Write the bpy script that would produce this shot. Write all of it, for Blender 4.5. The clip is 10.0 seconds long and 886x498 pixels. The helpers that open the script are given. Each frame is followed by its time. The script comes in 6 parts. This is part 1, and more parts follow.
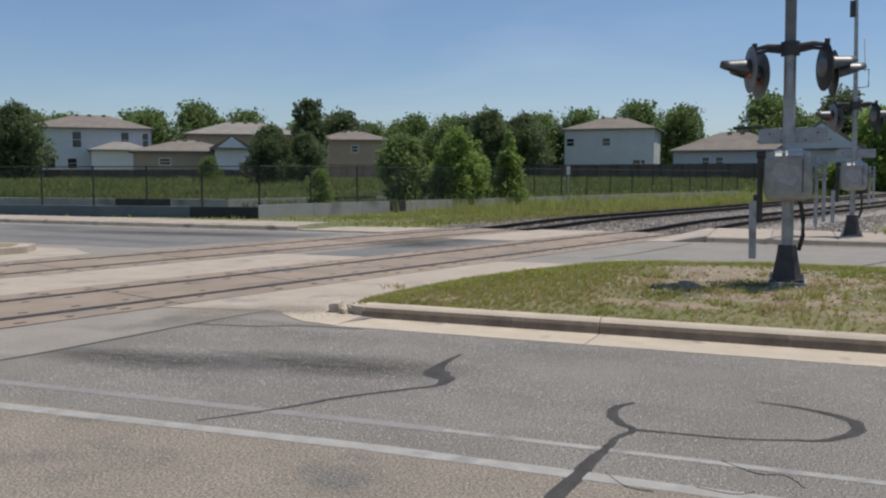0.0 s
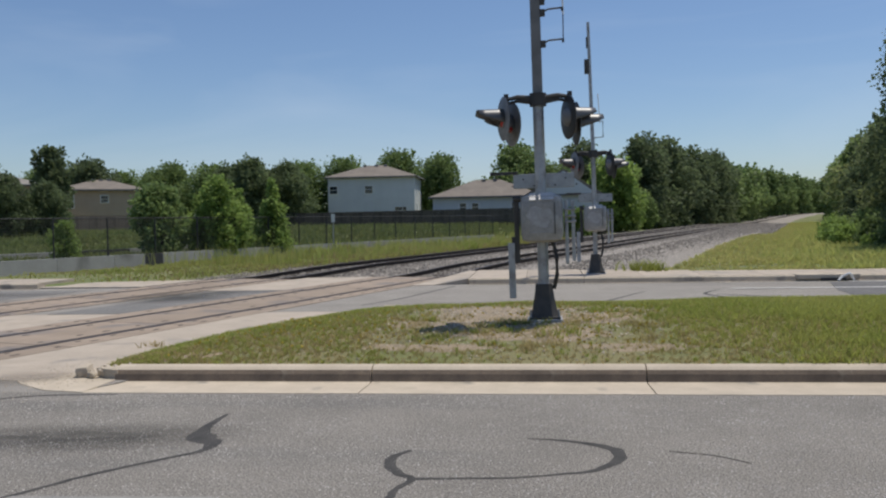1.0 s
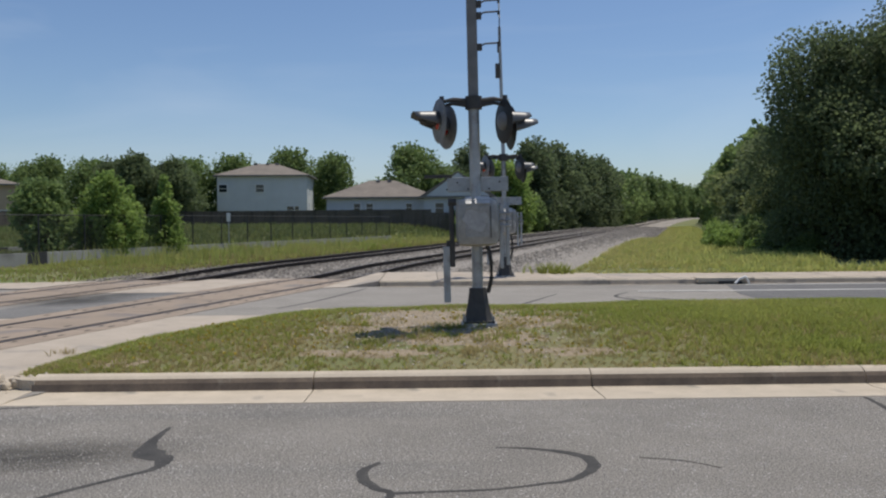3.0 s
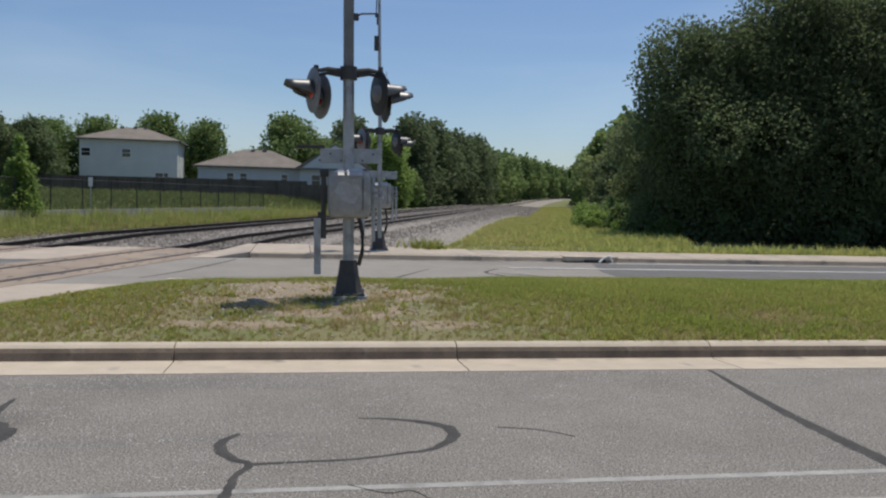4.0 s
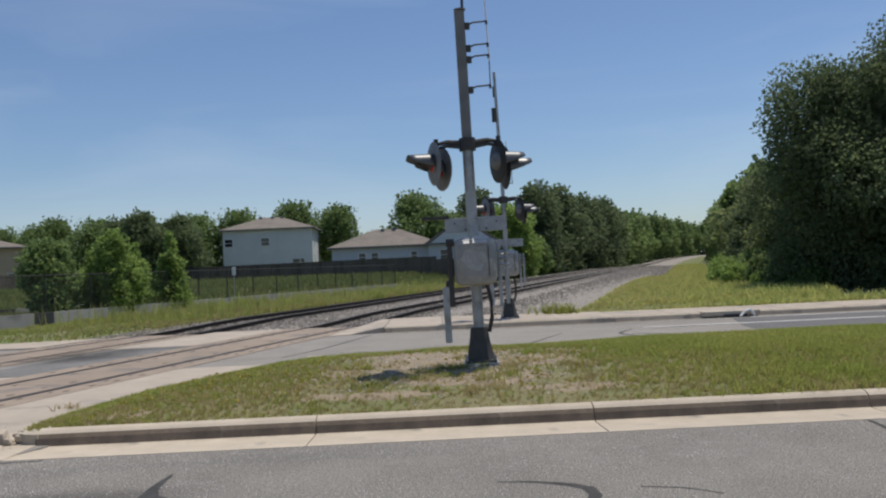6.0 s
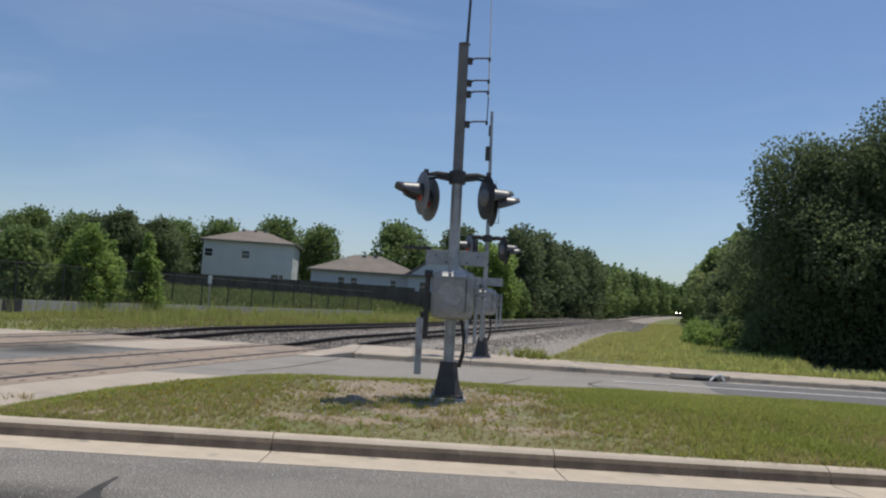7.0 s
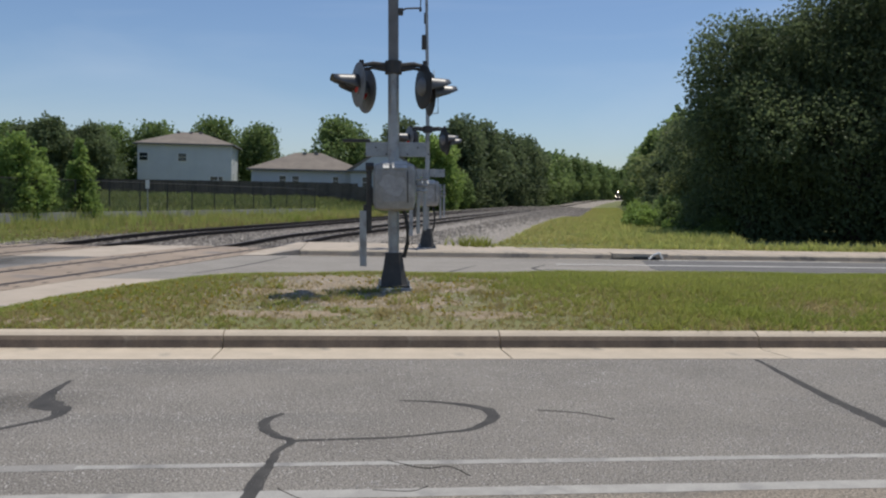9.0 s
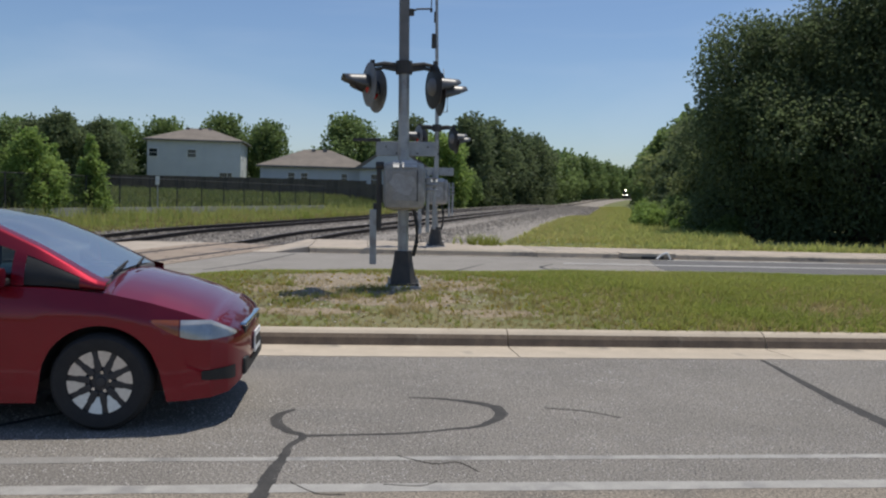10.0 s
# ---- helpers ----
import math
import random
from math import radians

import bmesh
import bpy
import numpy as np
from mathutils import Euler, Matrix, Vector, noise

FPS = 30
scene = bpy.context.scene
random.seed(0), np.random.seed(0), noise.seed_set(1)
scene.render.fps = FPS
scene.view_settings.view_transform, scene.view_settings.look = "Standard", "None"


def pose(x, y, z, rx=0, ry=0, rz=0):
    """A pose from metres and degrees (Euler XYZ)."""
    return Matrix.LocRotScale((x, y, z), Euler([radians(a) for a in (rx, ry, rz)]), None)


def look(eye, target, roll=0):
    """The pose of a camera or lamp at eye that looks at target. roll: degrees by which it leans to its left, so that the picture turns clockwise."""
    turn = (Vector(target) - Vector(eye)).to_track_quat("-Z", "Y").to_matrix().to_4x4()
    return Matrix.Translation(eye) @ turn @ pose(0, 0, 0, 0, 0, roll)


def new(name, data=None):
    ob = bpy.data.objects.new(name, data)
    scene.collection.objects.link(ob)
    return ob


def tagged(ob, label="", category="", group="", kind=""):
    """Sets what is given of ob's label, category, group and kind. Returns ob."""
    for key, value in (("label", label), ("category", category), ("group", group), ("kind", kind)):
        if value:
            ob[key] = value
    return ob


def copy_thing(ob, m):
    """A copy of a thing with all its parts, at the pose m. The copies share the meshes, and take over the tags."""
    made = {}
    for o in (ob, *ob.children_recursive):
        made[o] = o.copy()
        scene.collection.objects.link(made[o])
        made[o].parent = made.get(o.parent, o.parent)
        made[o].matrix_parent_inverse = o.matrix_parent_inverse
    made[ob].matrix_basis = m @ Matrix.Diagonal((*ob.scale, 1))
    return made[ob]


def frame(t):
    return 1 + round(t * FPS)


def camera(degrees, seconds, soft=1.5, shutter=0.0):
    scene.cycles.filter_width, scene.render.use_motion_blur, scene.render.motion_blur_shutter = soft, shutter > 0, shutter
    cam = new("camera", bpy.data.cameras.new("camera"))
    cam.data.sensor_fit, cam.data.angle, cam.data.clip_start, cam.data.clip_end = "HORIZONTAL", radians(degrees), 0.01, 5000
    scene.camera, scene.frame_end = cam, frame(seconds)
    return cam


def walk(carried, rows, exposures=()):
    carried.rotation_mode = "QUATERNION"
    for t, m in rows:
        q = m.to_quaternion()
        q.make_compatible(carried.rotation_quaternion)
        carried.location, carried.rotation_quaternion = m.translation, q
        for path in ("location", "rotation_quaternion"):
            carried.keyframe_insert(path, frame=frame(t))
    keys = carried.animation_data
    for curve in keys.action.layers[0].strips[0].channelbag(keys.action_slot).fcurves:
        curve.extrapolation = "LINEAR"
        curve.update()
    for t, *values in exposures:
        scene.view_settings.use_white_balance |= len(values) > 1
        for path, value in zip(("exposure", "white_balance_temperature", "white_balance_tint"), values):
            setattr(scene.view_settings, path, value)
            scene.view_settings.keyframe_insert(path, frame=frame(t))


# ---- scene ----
# camera and its walk
cam = camera(55.2, 10.0, soft=2.2)
PATH = [
    (0, (1.859, 1.611, 1.679), (1.11, 3.457, 1.507), 0.0),
    (0.5, (1.845, 1.684, 1.661), (1.471, 3.646, 1.559), -0.2),
    (1, (1.79, 1.792, 1.666), (1.57, 3.779, 1.601), -1.1),
    (1.5, (1.509, 1.812, 1.68), (1.338, 3.804, 1.612), -1.5),
    (2, (1.33, 1.886, 1.704), (1.224, 3.882, 1.626), -1.7),
    (3.3, (1.179, 1.933, 1.703), (1.385, 3.922, 1.646), 1.1),
    (3.5, (1.192, 1.935, 1.711), (1.512, 3.909, 1.662), 1.7),
    (4, (1.252, 1.927, 1.679), (1.584, 3.896, 1.556), 1.5),
    (4.5, (1.26, 1.895, 1.555), (1.519, 3.873, 1.406), 8.8),
    (5, (1.252, 1.736, 1.61), (1.235, 3.735, 1.611), 2.7),
    (5.5, (1.285, 1.786, 1.63), (1.297, 3.786, 1.685), -0.6),
    (6, (1.285, 1.855, 1.617), (1.314, 3.854, 1.662), -2.6),
    (6.2, (1.324, 1.851, 1.607), (1.363, 3.849, 1.682), -0.5),
    (7.5, (1.294, 1.976, 1.578), (1.367, 3.971, 1.707), 4.1),
    (8, (1.307, 1.991, 1.59), (1.388, 3.986, 1.72), 4.4),
    (8.5, (1.319, 1.943, 1.593), (1.489, 3.932, 1.711), 4.4),
    (9, (1.327, 1.844, 1.549), (1.54, 3.829, 1.429), 1.1),
    (9.5, (1.309, 1.789, 1.551), (1.509, 3.776, 1.428), 0.7),
    (10, (1.301, 1.748, 1.57), (1.496, 3.735, 1.444), 1.5),
]
walk(cam, [(t, look(eye, target, roll)) for t, eye, target, roll in PATH])


# world, sun, exposure
SUN_DIR = Vector((0.28, 0.23, 1.0)).normalized()
scene.view_settings.exposure = 0.0
world = bpy.data.worlds.new("sky")
scene.world = world
world.use_nodes = True
wn, wl = world.node_tree.nodes, world.node_tree.links
sky = wn.new("ShaderNodeTexSky")
sky.sky_type, sky.sun_disc = "NISHITA", False
sky.sun_elevation = math.asin(SUN_DIR.z)
sky.sun_rotation = math.atan2(SUN_DIR.x, SUN_DIR.y)
sky.air_density, sky.dust_density, sky.ozone_density = 1.0, 0.45, 3.0
wn["Background"].inputs["Strength"].default_value = 0.088
tint = wn.new("ShaderNodeMix")
tint.data_type, tint.blend_type = "RGBA", "MULTIPLY"
tint.inputs["Factor"].default_value = 1.0
tint.inputs["B"].default_value = (0.94, 1.0, 1.11, 1)
wl.new(sky.outputs[0], tint.inputs["A"])
# thin cirrus streaks all round the lower sky
coord, squash, wisp, fade = wn.new("ShaderNodeTexCoord"), wn.new("ShaderNodeMapping"), wn.new("ShaderNodeTexNoise"), wn.new("ShaderNodeMapRange")
squash.inputs["Scale"].default_value = (1.1, 1.1, 5.0)
squash.inputs["Rotation"].default_value = (0.1, 0.06, 0.0)
wisp.inputs["Scale"].default_value, wisp.inputs["Detail"].default_value, wisp.inputs["Distortion"].default_value = 1.7, 5.0, 0.6
fade.inputs["From Min"].default_value, fade.inputs["From Max"].default_value, fade.inputs["To Max"].default_value = 0.5, 0.85, 0.3
cirrus = wn.new("ShaderNodeMix")
cirrus.data_type = "RGBA"
cirrus.inputs["B"].default_value = (6.6, 7.6, 9.0, 1)
wl.new(coord.outputs["Generated"], squash.inputs["Vector"])
wl.new(squash.outputs[0], wisp.inputs["Vector"])
wl.new(wisp.outputs["Fac"], fade.inputs["Value"])
wl.new(fade.outputs[0], cirrus.inputs["Factor"])
wl.new(tint.outputs["Result"], cirrus.inputs["A"])
wl.new(cirrus.outputs["Result"], wn["Background"].inputs["Color"])
sun = new("sun", bpy.data.lights.new("sun", "SUN"))
sun.data.energy, sun.data.angle, sun.data.color = 3.75, radians(0.55), (1.0, 0.935, 0.83)
sun.matrix_world = look((30, 40, 70), Vector((30, 40, 70)) - SUN_DIR)


# ---- materials ----
def mat(name, c1, c2=None, scale=3.0, rough=0.85, metal=0.0, bump=0.0, fine=60.0, grain=0.12, vary=0.0, island=0.0, stain=None, stain_scale=0.5, stain_at=0.55, coat=0.0, spec=0.5, stretch=1.0):
    """Base colour between c1 and c2 by broad noise, fine grain, optional stains, variation by object or island."""
    m = bpy.data.materials.new(name)
    m.use_nodes = True
    n, l = m.node_tree.nodes, m.node_tree.links
    b = n["Principled BSDF"]
    b.inputs["Roughness"].default_value, b.inputs["Metallic"].default_value = rough, metal
    b.inputs["Coat Weight"].default_value = coat
    b.inputs["Specular IOR Level"].default_value = spec
    tc = n.new("ShaderNodeTexCoord")
    a = n.new("ShaderNodeTexNoise")
    a.inputs["Scale"].default_value, a.inputs["Detail"].default_value, a.inputs["Roughness"].default_value = scale, 6, 0.62
    l.new(tc.outputs["Object"], a.inputs["Vector"])
    r = n.new("ShaderNodeValToRGB")
    r.color_ramp.elements[0].position, r.color_ramp.elements[1].position = 0.32, 0.68
    c2 = c2 or tuple(0.8 * v for v in c1)
    r.color_ramp.elements[0].color, r.color_ramp.elements[1].color = (*c1, 1), (*c2, 1)
    l.new(a.outputs["Fac"], r.inputs["Fac"])
    f = n.new("ShaderNodeTexNoise")
    f.inputs["Scale"].default_value, f.inputs["Detail"].default_value, f.inputs["Roughness"].default_value = fine, 4, 0.65
    l.new(tc.outputs["Object"], f.inputs["Vector"])
    hsv = n.new("ShaderNodeHueSaturation")
    k = n.new("ShaderNodeMath")
    k.operation = "MULTIPLY_ADD"
    k.inputs[1].default_value, k.inputs[2].default_value = 4 * grain, 1 - 2 * grain
    l.new(f.outputs["Fac"], k.inputs[0])
    value = k
    for amount, node, out in ((vary, "ShaderNodeObjectInfo", "Random"), (island, "ShaderNodeNewGeometry", "Random Per Island")):
        if amount:
            src, q, p = n.new(node), n.new("ShaderNodeMath"), n.new("ShaderNodeMath")
            q.operation, p.operation = "MULTIPLY_ADD", "MULTIPLY"
            q.inputs[1].default_value, q.inputs[2].default_value = 2 * amount, 1 - amount
            l.new(src.outputs[out], q.inputs[0])
            l.new(value.outputs[0], p.inputs[0])
            l.new(q.outputs[0], p.inputs[1])
            value = p
    l.new(value.outputs[0], hsv.inputs["Value"])
    colour = r.outputs["Color"]
    if stain:
        s = n.new("ShaderNodeTexNoise")
        s.inputs["Scale"].default_value, s.inputs["Detail"].default_value = stain_scale, 7
        mp = n.new("ShaderNodeMapping")
        mp.inputs["Scale"].default_value = (stretch, 1, 1)
        l.new(tc.outputs["Object"], mp.inputs["Vector"])
        l.new(mp.outputs["Vector"], s.inputs["Vector"])
        sr = n.new("ShaderNodeValToRGB")
        sr.color_ramp.elements[0].position, sr.color_ramp.elements[1].position = stain_at, stain_at + 0.14
        l.new(s.outputs["Fac"], sr.inputs["Fac"])
        mx = n.new("ShaderNodeMix")
        mx.data_type = "RGBA"
        l.new(sr.outputs["Color"], mx.inputs["Factor"])
        l.new(colour, mx.inputs["A"])
        mx.inputs["B"].default_value = (*stain, 1)
        colour = mx.outputs["Result"]
    l.new(colour, hsv.inputs["Color"])
    l.new(hsv.outputs["Color"], b.inputs["Base Color"])
    if bump:
        u = n.new("ShaderNodeBump")
        u.inputs["Strength"].default_value, u.inputs["Distance"].default_value = bump, 0.01
        l.new(f.outputs["Fac"], u.inputs["Height"])
        l.new(u.outputs["Normal"], b.inputs["Normal"])
    return m


def leaf_mat(name, c1, c2, glow=0.3, rough=0.55, island=0.22):
    """Leaves: colour by island, some light passes through."""
    m = mat(name, c1, c2, scale=0.35, rough=rough, grain=0.05, island=island, vary=0.1, spec=0.2)
    n, l = m.node_tree.nodes, m.node_tree.links
    b = n["Principled BSDF"]
    t, mx = n.new("ShaderNodeBsdfTranslucent"), n.new("ShaderNodeMixShader")
    mx.inputs[0].default_value = glow
    l.new(b.inputs["Base Color"].links[0].from_socket, t.inputs["Color"])
    l.new(b.outputs[0], mx.inputs[1])
    l.new(t.outputs[0], mx.inputs[2])
    l.new(mx.outputs[0], n["Material Output"].inputs["Surface"])
    return m


def glass_mat(name, tint=(0.55, 0.6, 0.6), least=0.08, dust=0.0):
    """A thin pane: it lets tinted light through and mirrors more at a slant."""
    m = bpy.data.materials.new(name)
    m.use_nodes = True
    n, l = m.node_tree.nodes, m.node_tree.links
    n.remove(n["Principled BSDF"])
    t, g, mx, fr = n.new("ShaderNodeBsdfTransparent"), n.new("ShaderNodeBsdfGlossy"), n.new("ShaderNodeMixShader"), n.new("ShaderNodeFresnel")
    t.inputs["Color"].default_value = (*tint, 1)
    g.inputs["Roughness"].default_value = 0.03
    g.inputs["Color"].default_value = (1, 1, 1, 1)
    fr.inputs["IOR"].default_value = 1.5 + least
    l.new(fr.outputs[0], mx.inputs[0])
    l.new(t.outputs[0], mx.inputs[1])
    l.new(g.outputs[0], mx.inputs[2])
    out = mx
    if dust:                                                 # a film of dust that scatters the light
        d, out = n.new("ShaderNodeBsdfDiffuse"), n.new("ShaderNodeMixShader")
        d.inputs["Color"].default_value = (0.55, 0.62, 0.68, 1)
        out.inputs[0].default_value = dust
        l.new(mx.outputs[0], out.inputs[1])
        l.new(d.outputs[0], out.inputs[2])
    l.new(out.outputs[0], n["Material Output"].inputs["Surface"])
    return m


ASPHALT = mat("asphalt", (0.195, 0.182, 0.164), (0.245, 0.228, 0.205), 0.9, 0.9, bump=0.9, fine=72, grain=1.15, spec=0.15, stain=(0.155, 0.15, 0.142), stain_scale=0.5, stain_at=0.54, stretch=0.22)
ASPHALT_FAR = mat("asphalt_bleached", (0.245, 0.229, 0.208), (0.29, 0.272, 0.247), 0.9, 0.92, bump=0.3, fine=72, grain=0.5, spec=0.1, stain=(0.20, 0.188, 0.172), stain_scale=0.5, stain_at=0.56, stretch=0.3)
ASPHALT_OLD = mat("asphalt_shoulder", (0.22, 0.193, 0.16), (0.27, 0.237, 0.195), 1.5, 0.92, bump=0.6, fine=62, grain=1.0, spec=0.15, stain=(0.16, 0.15, 0.135), stain_scale=1.2)
ASPHALT_DARK = mat("asphalt_new", (0.125, 0.124, 0.125), (0.155, 0.153, 0.15), 1.2, 0.88, bump=0.3, fine=100, grain=0.5, spec=0.2)
ASPHALT_PATCH = mat("asphalt_patch", (0.175, 0.172, 0.166), (0.215, 0.208, 0.20), 0.9, 0.9, bump=0.4, fine=100, grain=0.6, spec=0.15, stain=(0.14, 0.138, 0.135), stain_scale=0.6, stain_at=0.52, stretch=0.3)
# tyre grime with the shade of the kerb's road face mixed into its brown
GRIME_SHADE = mat("kerb_grime_and_shade", (0.21, 0.16, 0.115), (0.12, 0.093, 0.07), 5, 0.92, bump=0.3, fine=60, grain=0.2, stain=(0.30, 0.255, 0.2), stain_scale=3, stain_at=0.6, vary=0.1)
STONE_GREY = mat("grey_stone", (0.56, 0.535, 0.50), (0.34, 0.32, 0.295), 3, 0.9, grain=0.05, island=0.5)
STONE_TAN = mat("tan_stone", (0.48, 0.42, 0.345), (0.29, 0.255, 0.21), 3, 0.9, grain=0.05, island=0.5)
TAR = mat("tar", (0.045, 0.044, 0.043), (0.075, 0.072, 0.068), 6, 0.85, bump=0.2, fine=80, grain=0.2, spec=0.2)
PAINT = mat("road_paint", (0.38, 0.368, 0.34), (0.29, 0.28, 0.26), 7, 0.8, bump=0.2, fine=120, grain=0.18, stain=(0.24, 0.235, 0.225), stain_scale=3.5, stain_at=0.57)
PAINT_FADED = mat("road_paint_faded", (0.37, 0.36, 0.335), (0.28, 0.272, 0.255), 6, 0.82, bump=0.2, fine=120, grain=0.2, stain=(0.22, 0.215, 0.205), stain_scale=3.0, stain_at=0.52)
PAINT_BRIGHT = mat("road_paint_fresh", (0.68, 0.67, 0.64), (0.55, 0.54, 0.52), 4, 0.8, grain=0.1)
PAINT_WORN = mat("road_paint_worn", (0.265, 0.255, 0.238), (0.225, 0.215, 0.20), 5, 0.85, bump=0.2, fine=120, grain=0.2, stain=(0.22, 0.215, 0.205), stain_scale=2.5, stain_at=0.5)
APPROACH = mat("approach_slab", (0.30, 0.272, 0.235), (0.25, 0.228, 0.198), 1.2, 0.9, bump=0.5, fine=55, grain=0.4, stain=(0.19, 0.175, 0.155), stain_scale=0.9, stain_at=0.55)
FIELD_GRASS = leaf_mat("field_blade", (0.12, 0.165, 0.055), (0.20, 0.215, 0.085), 0.45, 0.7, 0.12)
CONCRETE = mat("concrete", (0.44, 0.375, 0.305), (0.35, 0.30, 0.243), 1.6, 0.9, bump=0.3, fine=70, grain=0.12, stain=(0.27, 0.245, 0.215), stain_scale=1.3, stain_at=0.57, vary=0.05)
KERB = mat("kerb_concrete", (0.52, 0.445, 0.35), (0.41, 0.35, 0.27), 2.5, 0.9, bump=0.3, fine=70, grain=0.13, stain=(0.25, 0.225, 0.19), stain_scale=2.2, stain_at=0.58, vary=0.06)
PANEL = mat("crossing_panel", (0.32, 0.255, 0.195), (0.25, 0.197, 0.15), 1.2, 0.9, bump=0.3, fine=60, grain=0.15, stain=(0.19, 0.165, 0.15), stain_scale=1.0, vary=0.08)
WALL = mat("channel_wall", (0.37, 0.365, 0.345), (0.29, 0.285, 0.27), 1.0, 0.9, bump=0.3, fine=40, grain=0.12, stain=(0.2, 0.195, 0.18), stain_scale=0.7, vary=0.05)
WALL_GREY = mat("painted_wall", (0.115, 0.14, 0.155), (0.15, 0.175, 0.185), 1.0, 0.85, bump=0.2, fine=40)
WALL_BLACK = mat("painted_over_wall", (0.03, 0.032, 0.035), (0.05, 0.05, 0.05), 1.0, 0.85, bump=0.2, fine=40)
SOIL = mat("soil", (0.31, 0.245, 0.17), (0.22, 0.178, 0.12), 5.0, 0.95, bump=0.8, fine=40, grain=0.55, stain=(0.21, 0.175, 0.11), stain_scale=2.5, stain_at=0.52)
TURF = mat("turf", (0.155, 0.155, 0.062), (0.21, 0.187, 0.095), 2.2, 0.95, bump=0.6, fine=40, grain=0.25, stain=(0.15, 0.16, 0.06), stain_scale=0.7, stain_at=0.46)
FIELD = mat("field", (0.12, 0.14, 0.045), (0.175, 0.17, 0.07), 0.4, 0.95, bump=0.6, fine=14, grain=0.2, stain=(0.12, 0.16, 0.05), stain_scale=0.15, stain_at=0.5)
BALLAST = mat("ballast", (0.29, 0.262, 0.23), (0.205, 0.186, 0.163), 3, 0.95, bump=1.0, fine=11, grain=0.8, island=0.3)
RAIL = mat("rail_steel", (0.055, 0.042, 0.035), (0.035, 0.028, 0.025), 6, 0.7, 0.3, bump=0.2, fine=60)
RAIL_TOP = mat("rail_head", (0.15, 0.12, 0.105), (0.085, 0.066, 0.056), 8, 0.42, 0.7)
TIMBER = mat("sleeper_timber", (0.06, 0.05, 0.042), (0.10, 0.085, 0.07), 5, 0.9, bump=0.5, fine=30, vary=0.2)
GAP = mat("flangeway_rubber", (0.026, 0.022, 0.02), (0.042, 0.034, 0.03), 8, 0.85)
STEEL = mat("galvanised", (0.42, 0.43, 0.44), (0.33, 0.34, 0.35), 6, 0.5, 0.55, bump=0.05, fine=40, stain=(0.25, 0.24, 0.23), stain_scale=4)
ALU = mat("cast_aluminium", (0.36, 0.35, 0.33), (0.26, 0.255, 0.245), 7, 0.55, 0.35, bump=0.15, fine=60, stain=(0.46, 0.45, 0.44), stain_scale=3.0, stain_at=0.54)
BLACK = mat("black_paint", (0.022, 0.022, 0.023), (0.035, 0.034, 0.033), 5, 0.55, bump=0.05)
DARK = mat("dark_iron", (0.05, 0.048, 0.046), (0.075, 0.07, 0.065), 8, 0.65, 0.2, bump=0.2)
DISC = mat("weathered_disc", (0.235, 0.24, 0.245), (0.15, 0.152, 0.157), 6, 0.6, 0.1, bump=0.05, fine=40)
VISOR = mat("weathered_visor", (0.13, 0.132, 0.136), (0.085, 0.086, 0.09), 6, 0.42, 0.3, bump=0.05, fine=40)
# pale colour that paints the highlight on the housing's upper edge
LID_HIGHLIGHT = mat("lid_highlight", (0.58, 0.575, 0.56), (0.45, 0.445, 0.43), 8, 0.6, 0.2, bump=0.1, fine=50)
RED_LENS = mat("red_lens", (0.5, 0.02, 0.02), (0.4, 0.015, 0.015), 5, 0.25)
WHITE = mat("white_paint", (0.78, 0.78, 0.76), (0.68, 0.68, 0.66), 3, 0.6, grain=0.04)
SIDING_W = mat("white_siding", (0.60, 0.625, 0.64), (0.52, 0.545, 0.56), 0.5, 0.75, grain=0.04, fine=8)
SIDING_T = mat("tan_siding", (0.48, 0.375, 0.285), (0.42, 0.325, 0.245), 0.5, 0.8, grain=0.05, fine=8)
SHINGLE = mat("roof_shingle", (0.225, 0.195, 0.165), (0.165, 0.143, 0.122), 0.8, 0.95, bump=0.5, fine=9, grain=0.15)
SHINGLE_G = mat("roof_shingle_grey", (0.27, 0.25, 0.225), (0.21, 0.195, 0.175), 0.8, 0.95, bump=0.5, fine=9, grain=0.15)
WINDOW = mat("window_pane", (0.02, 0.026, 0.033), (0.03, 0.036, 0.042), 1, 0.08, spec=0.7)
FENCE_WOOD = mat("fence_board", (0.075, 0.065, 0.055), (0.11, 0.095, 0.08), 2, 0.9, bump=0.3, fine=20, island=0.25)
BARK = mat("bark", (0.10, 0.08, 0.06), (0.065, 0.052, 0.04), 4, 0.95, bump=0.8, fine=18)
LEAF_DARK = leaf_mat("leaf_dark", (0.12, 0.16, 0.08), (0.165, 0.21, 0.10), 0.5, island=0.15)
LEAF_OLIVE = leaf_mat("leaf_olive", (0.185, 0.225, 0.09), (0.25, 0.285, 0.12), 0.5)
LEAF_MID = leaf_mat("leaf_mid", (0.165, 0.235, 0.085), (0.225, 0.30, 0.11), 0.5)
LEAF_LIGHT = leaf_mat("leaf_light", (0.215, 0.31, 0.08), (0.29, 0.385, 0.115), 0.5)
GRASS = leaf_mat("grass_blade", (0.26, 0.315, 0.066), (0.37, 0.375, 0.105), 0.5, 0.7, 0.2)
GRASS_DRY = leaf_mat("dry_grass", (0.46, 0.37, 0.19), (0.35, 0.30, 0.125), 0.5, 0.7, 0.12)
VERGE_DRY = leaf_mat("verge_straw", (0.58, 0.52, 0.21), (0.47, 0.45, 0.16), 0.5, 0.7, 0.12)
WEED = leaf_mat("weed_blade", (0.38, 0.44, 0.12), (0.52, 0.50, 0.18), 0.5, 0.7, 0.12)
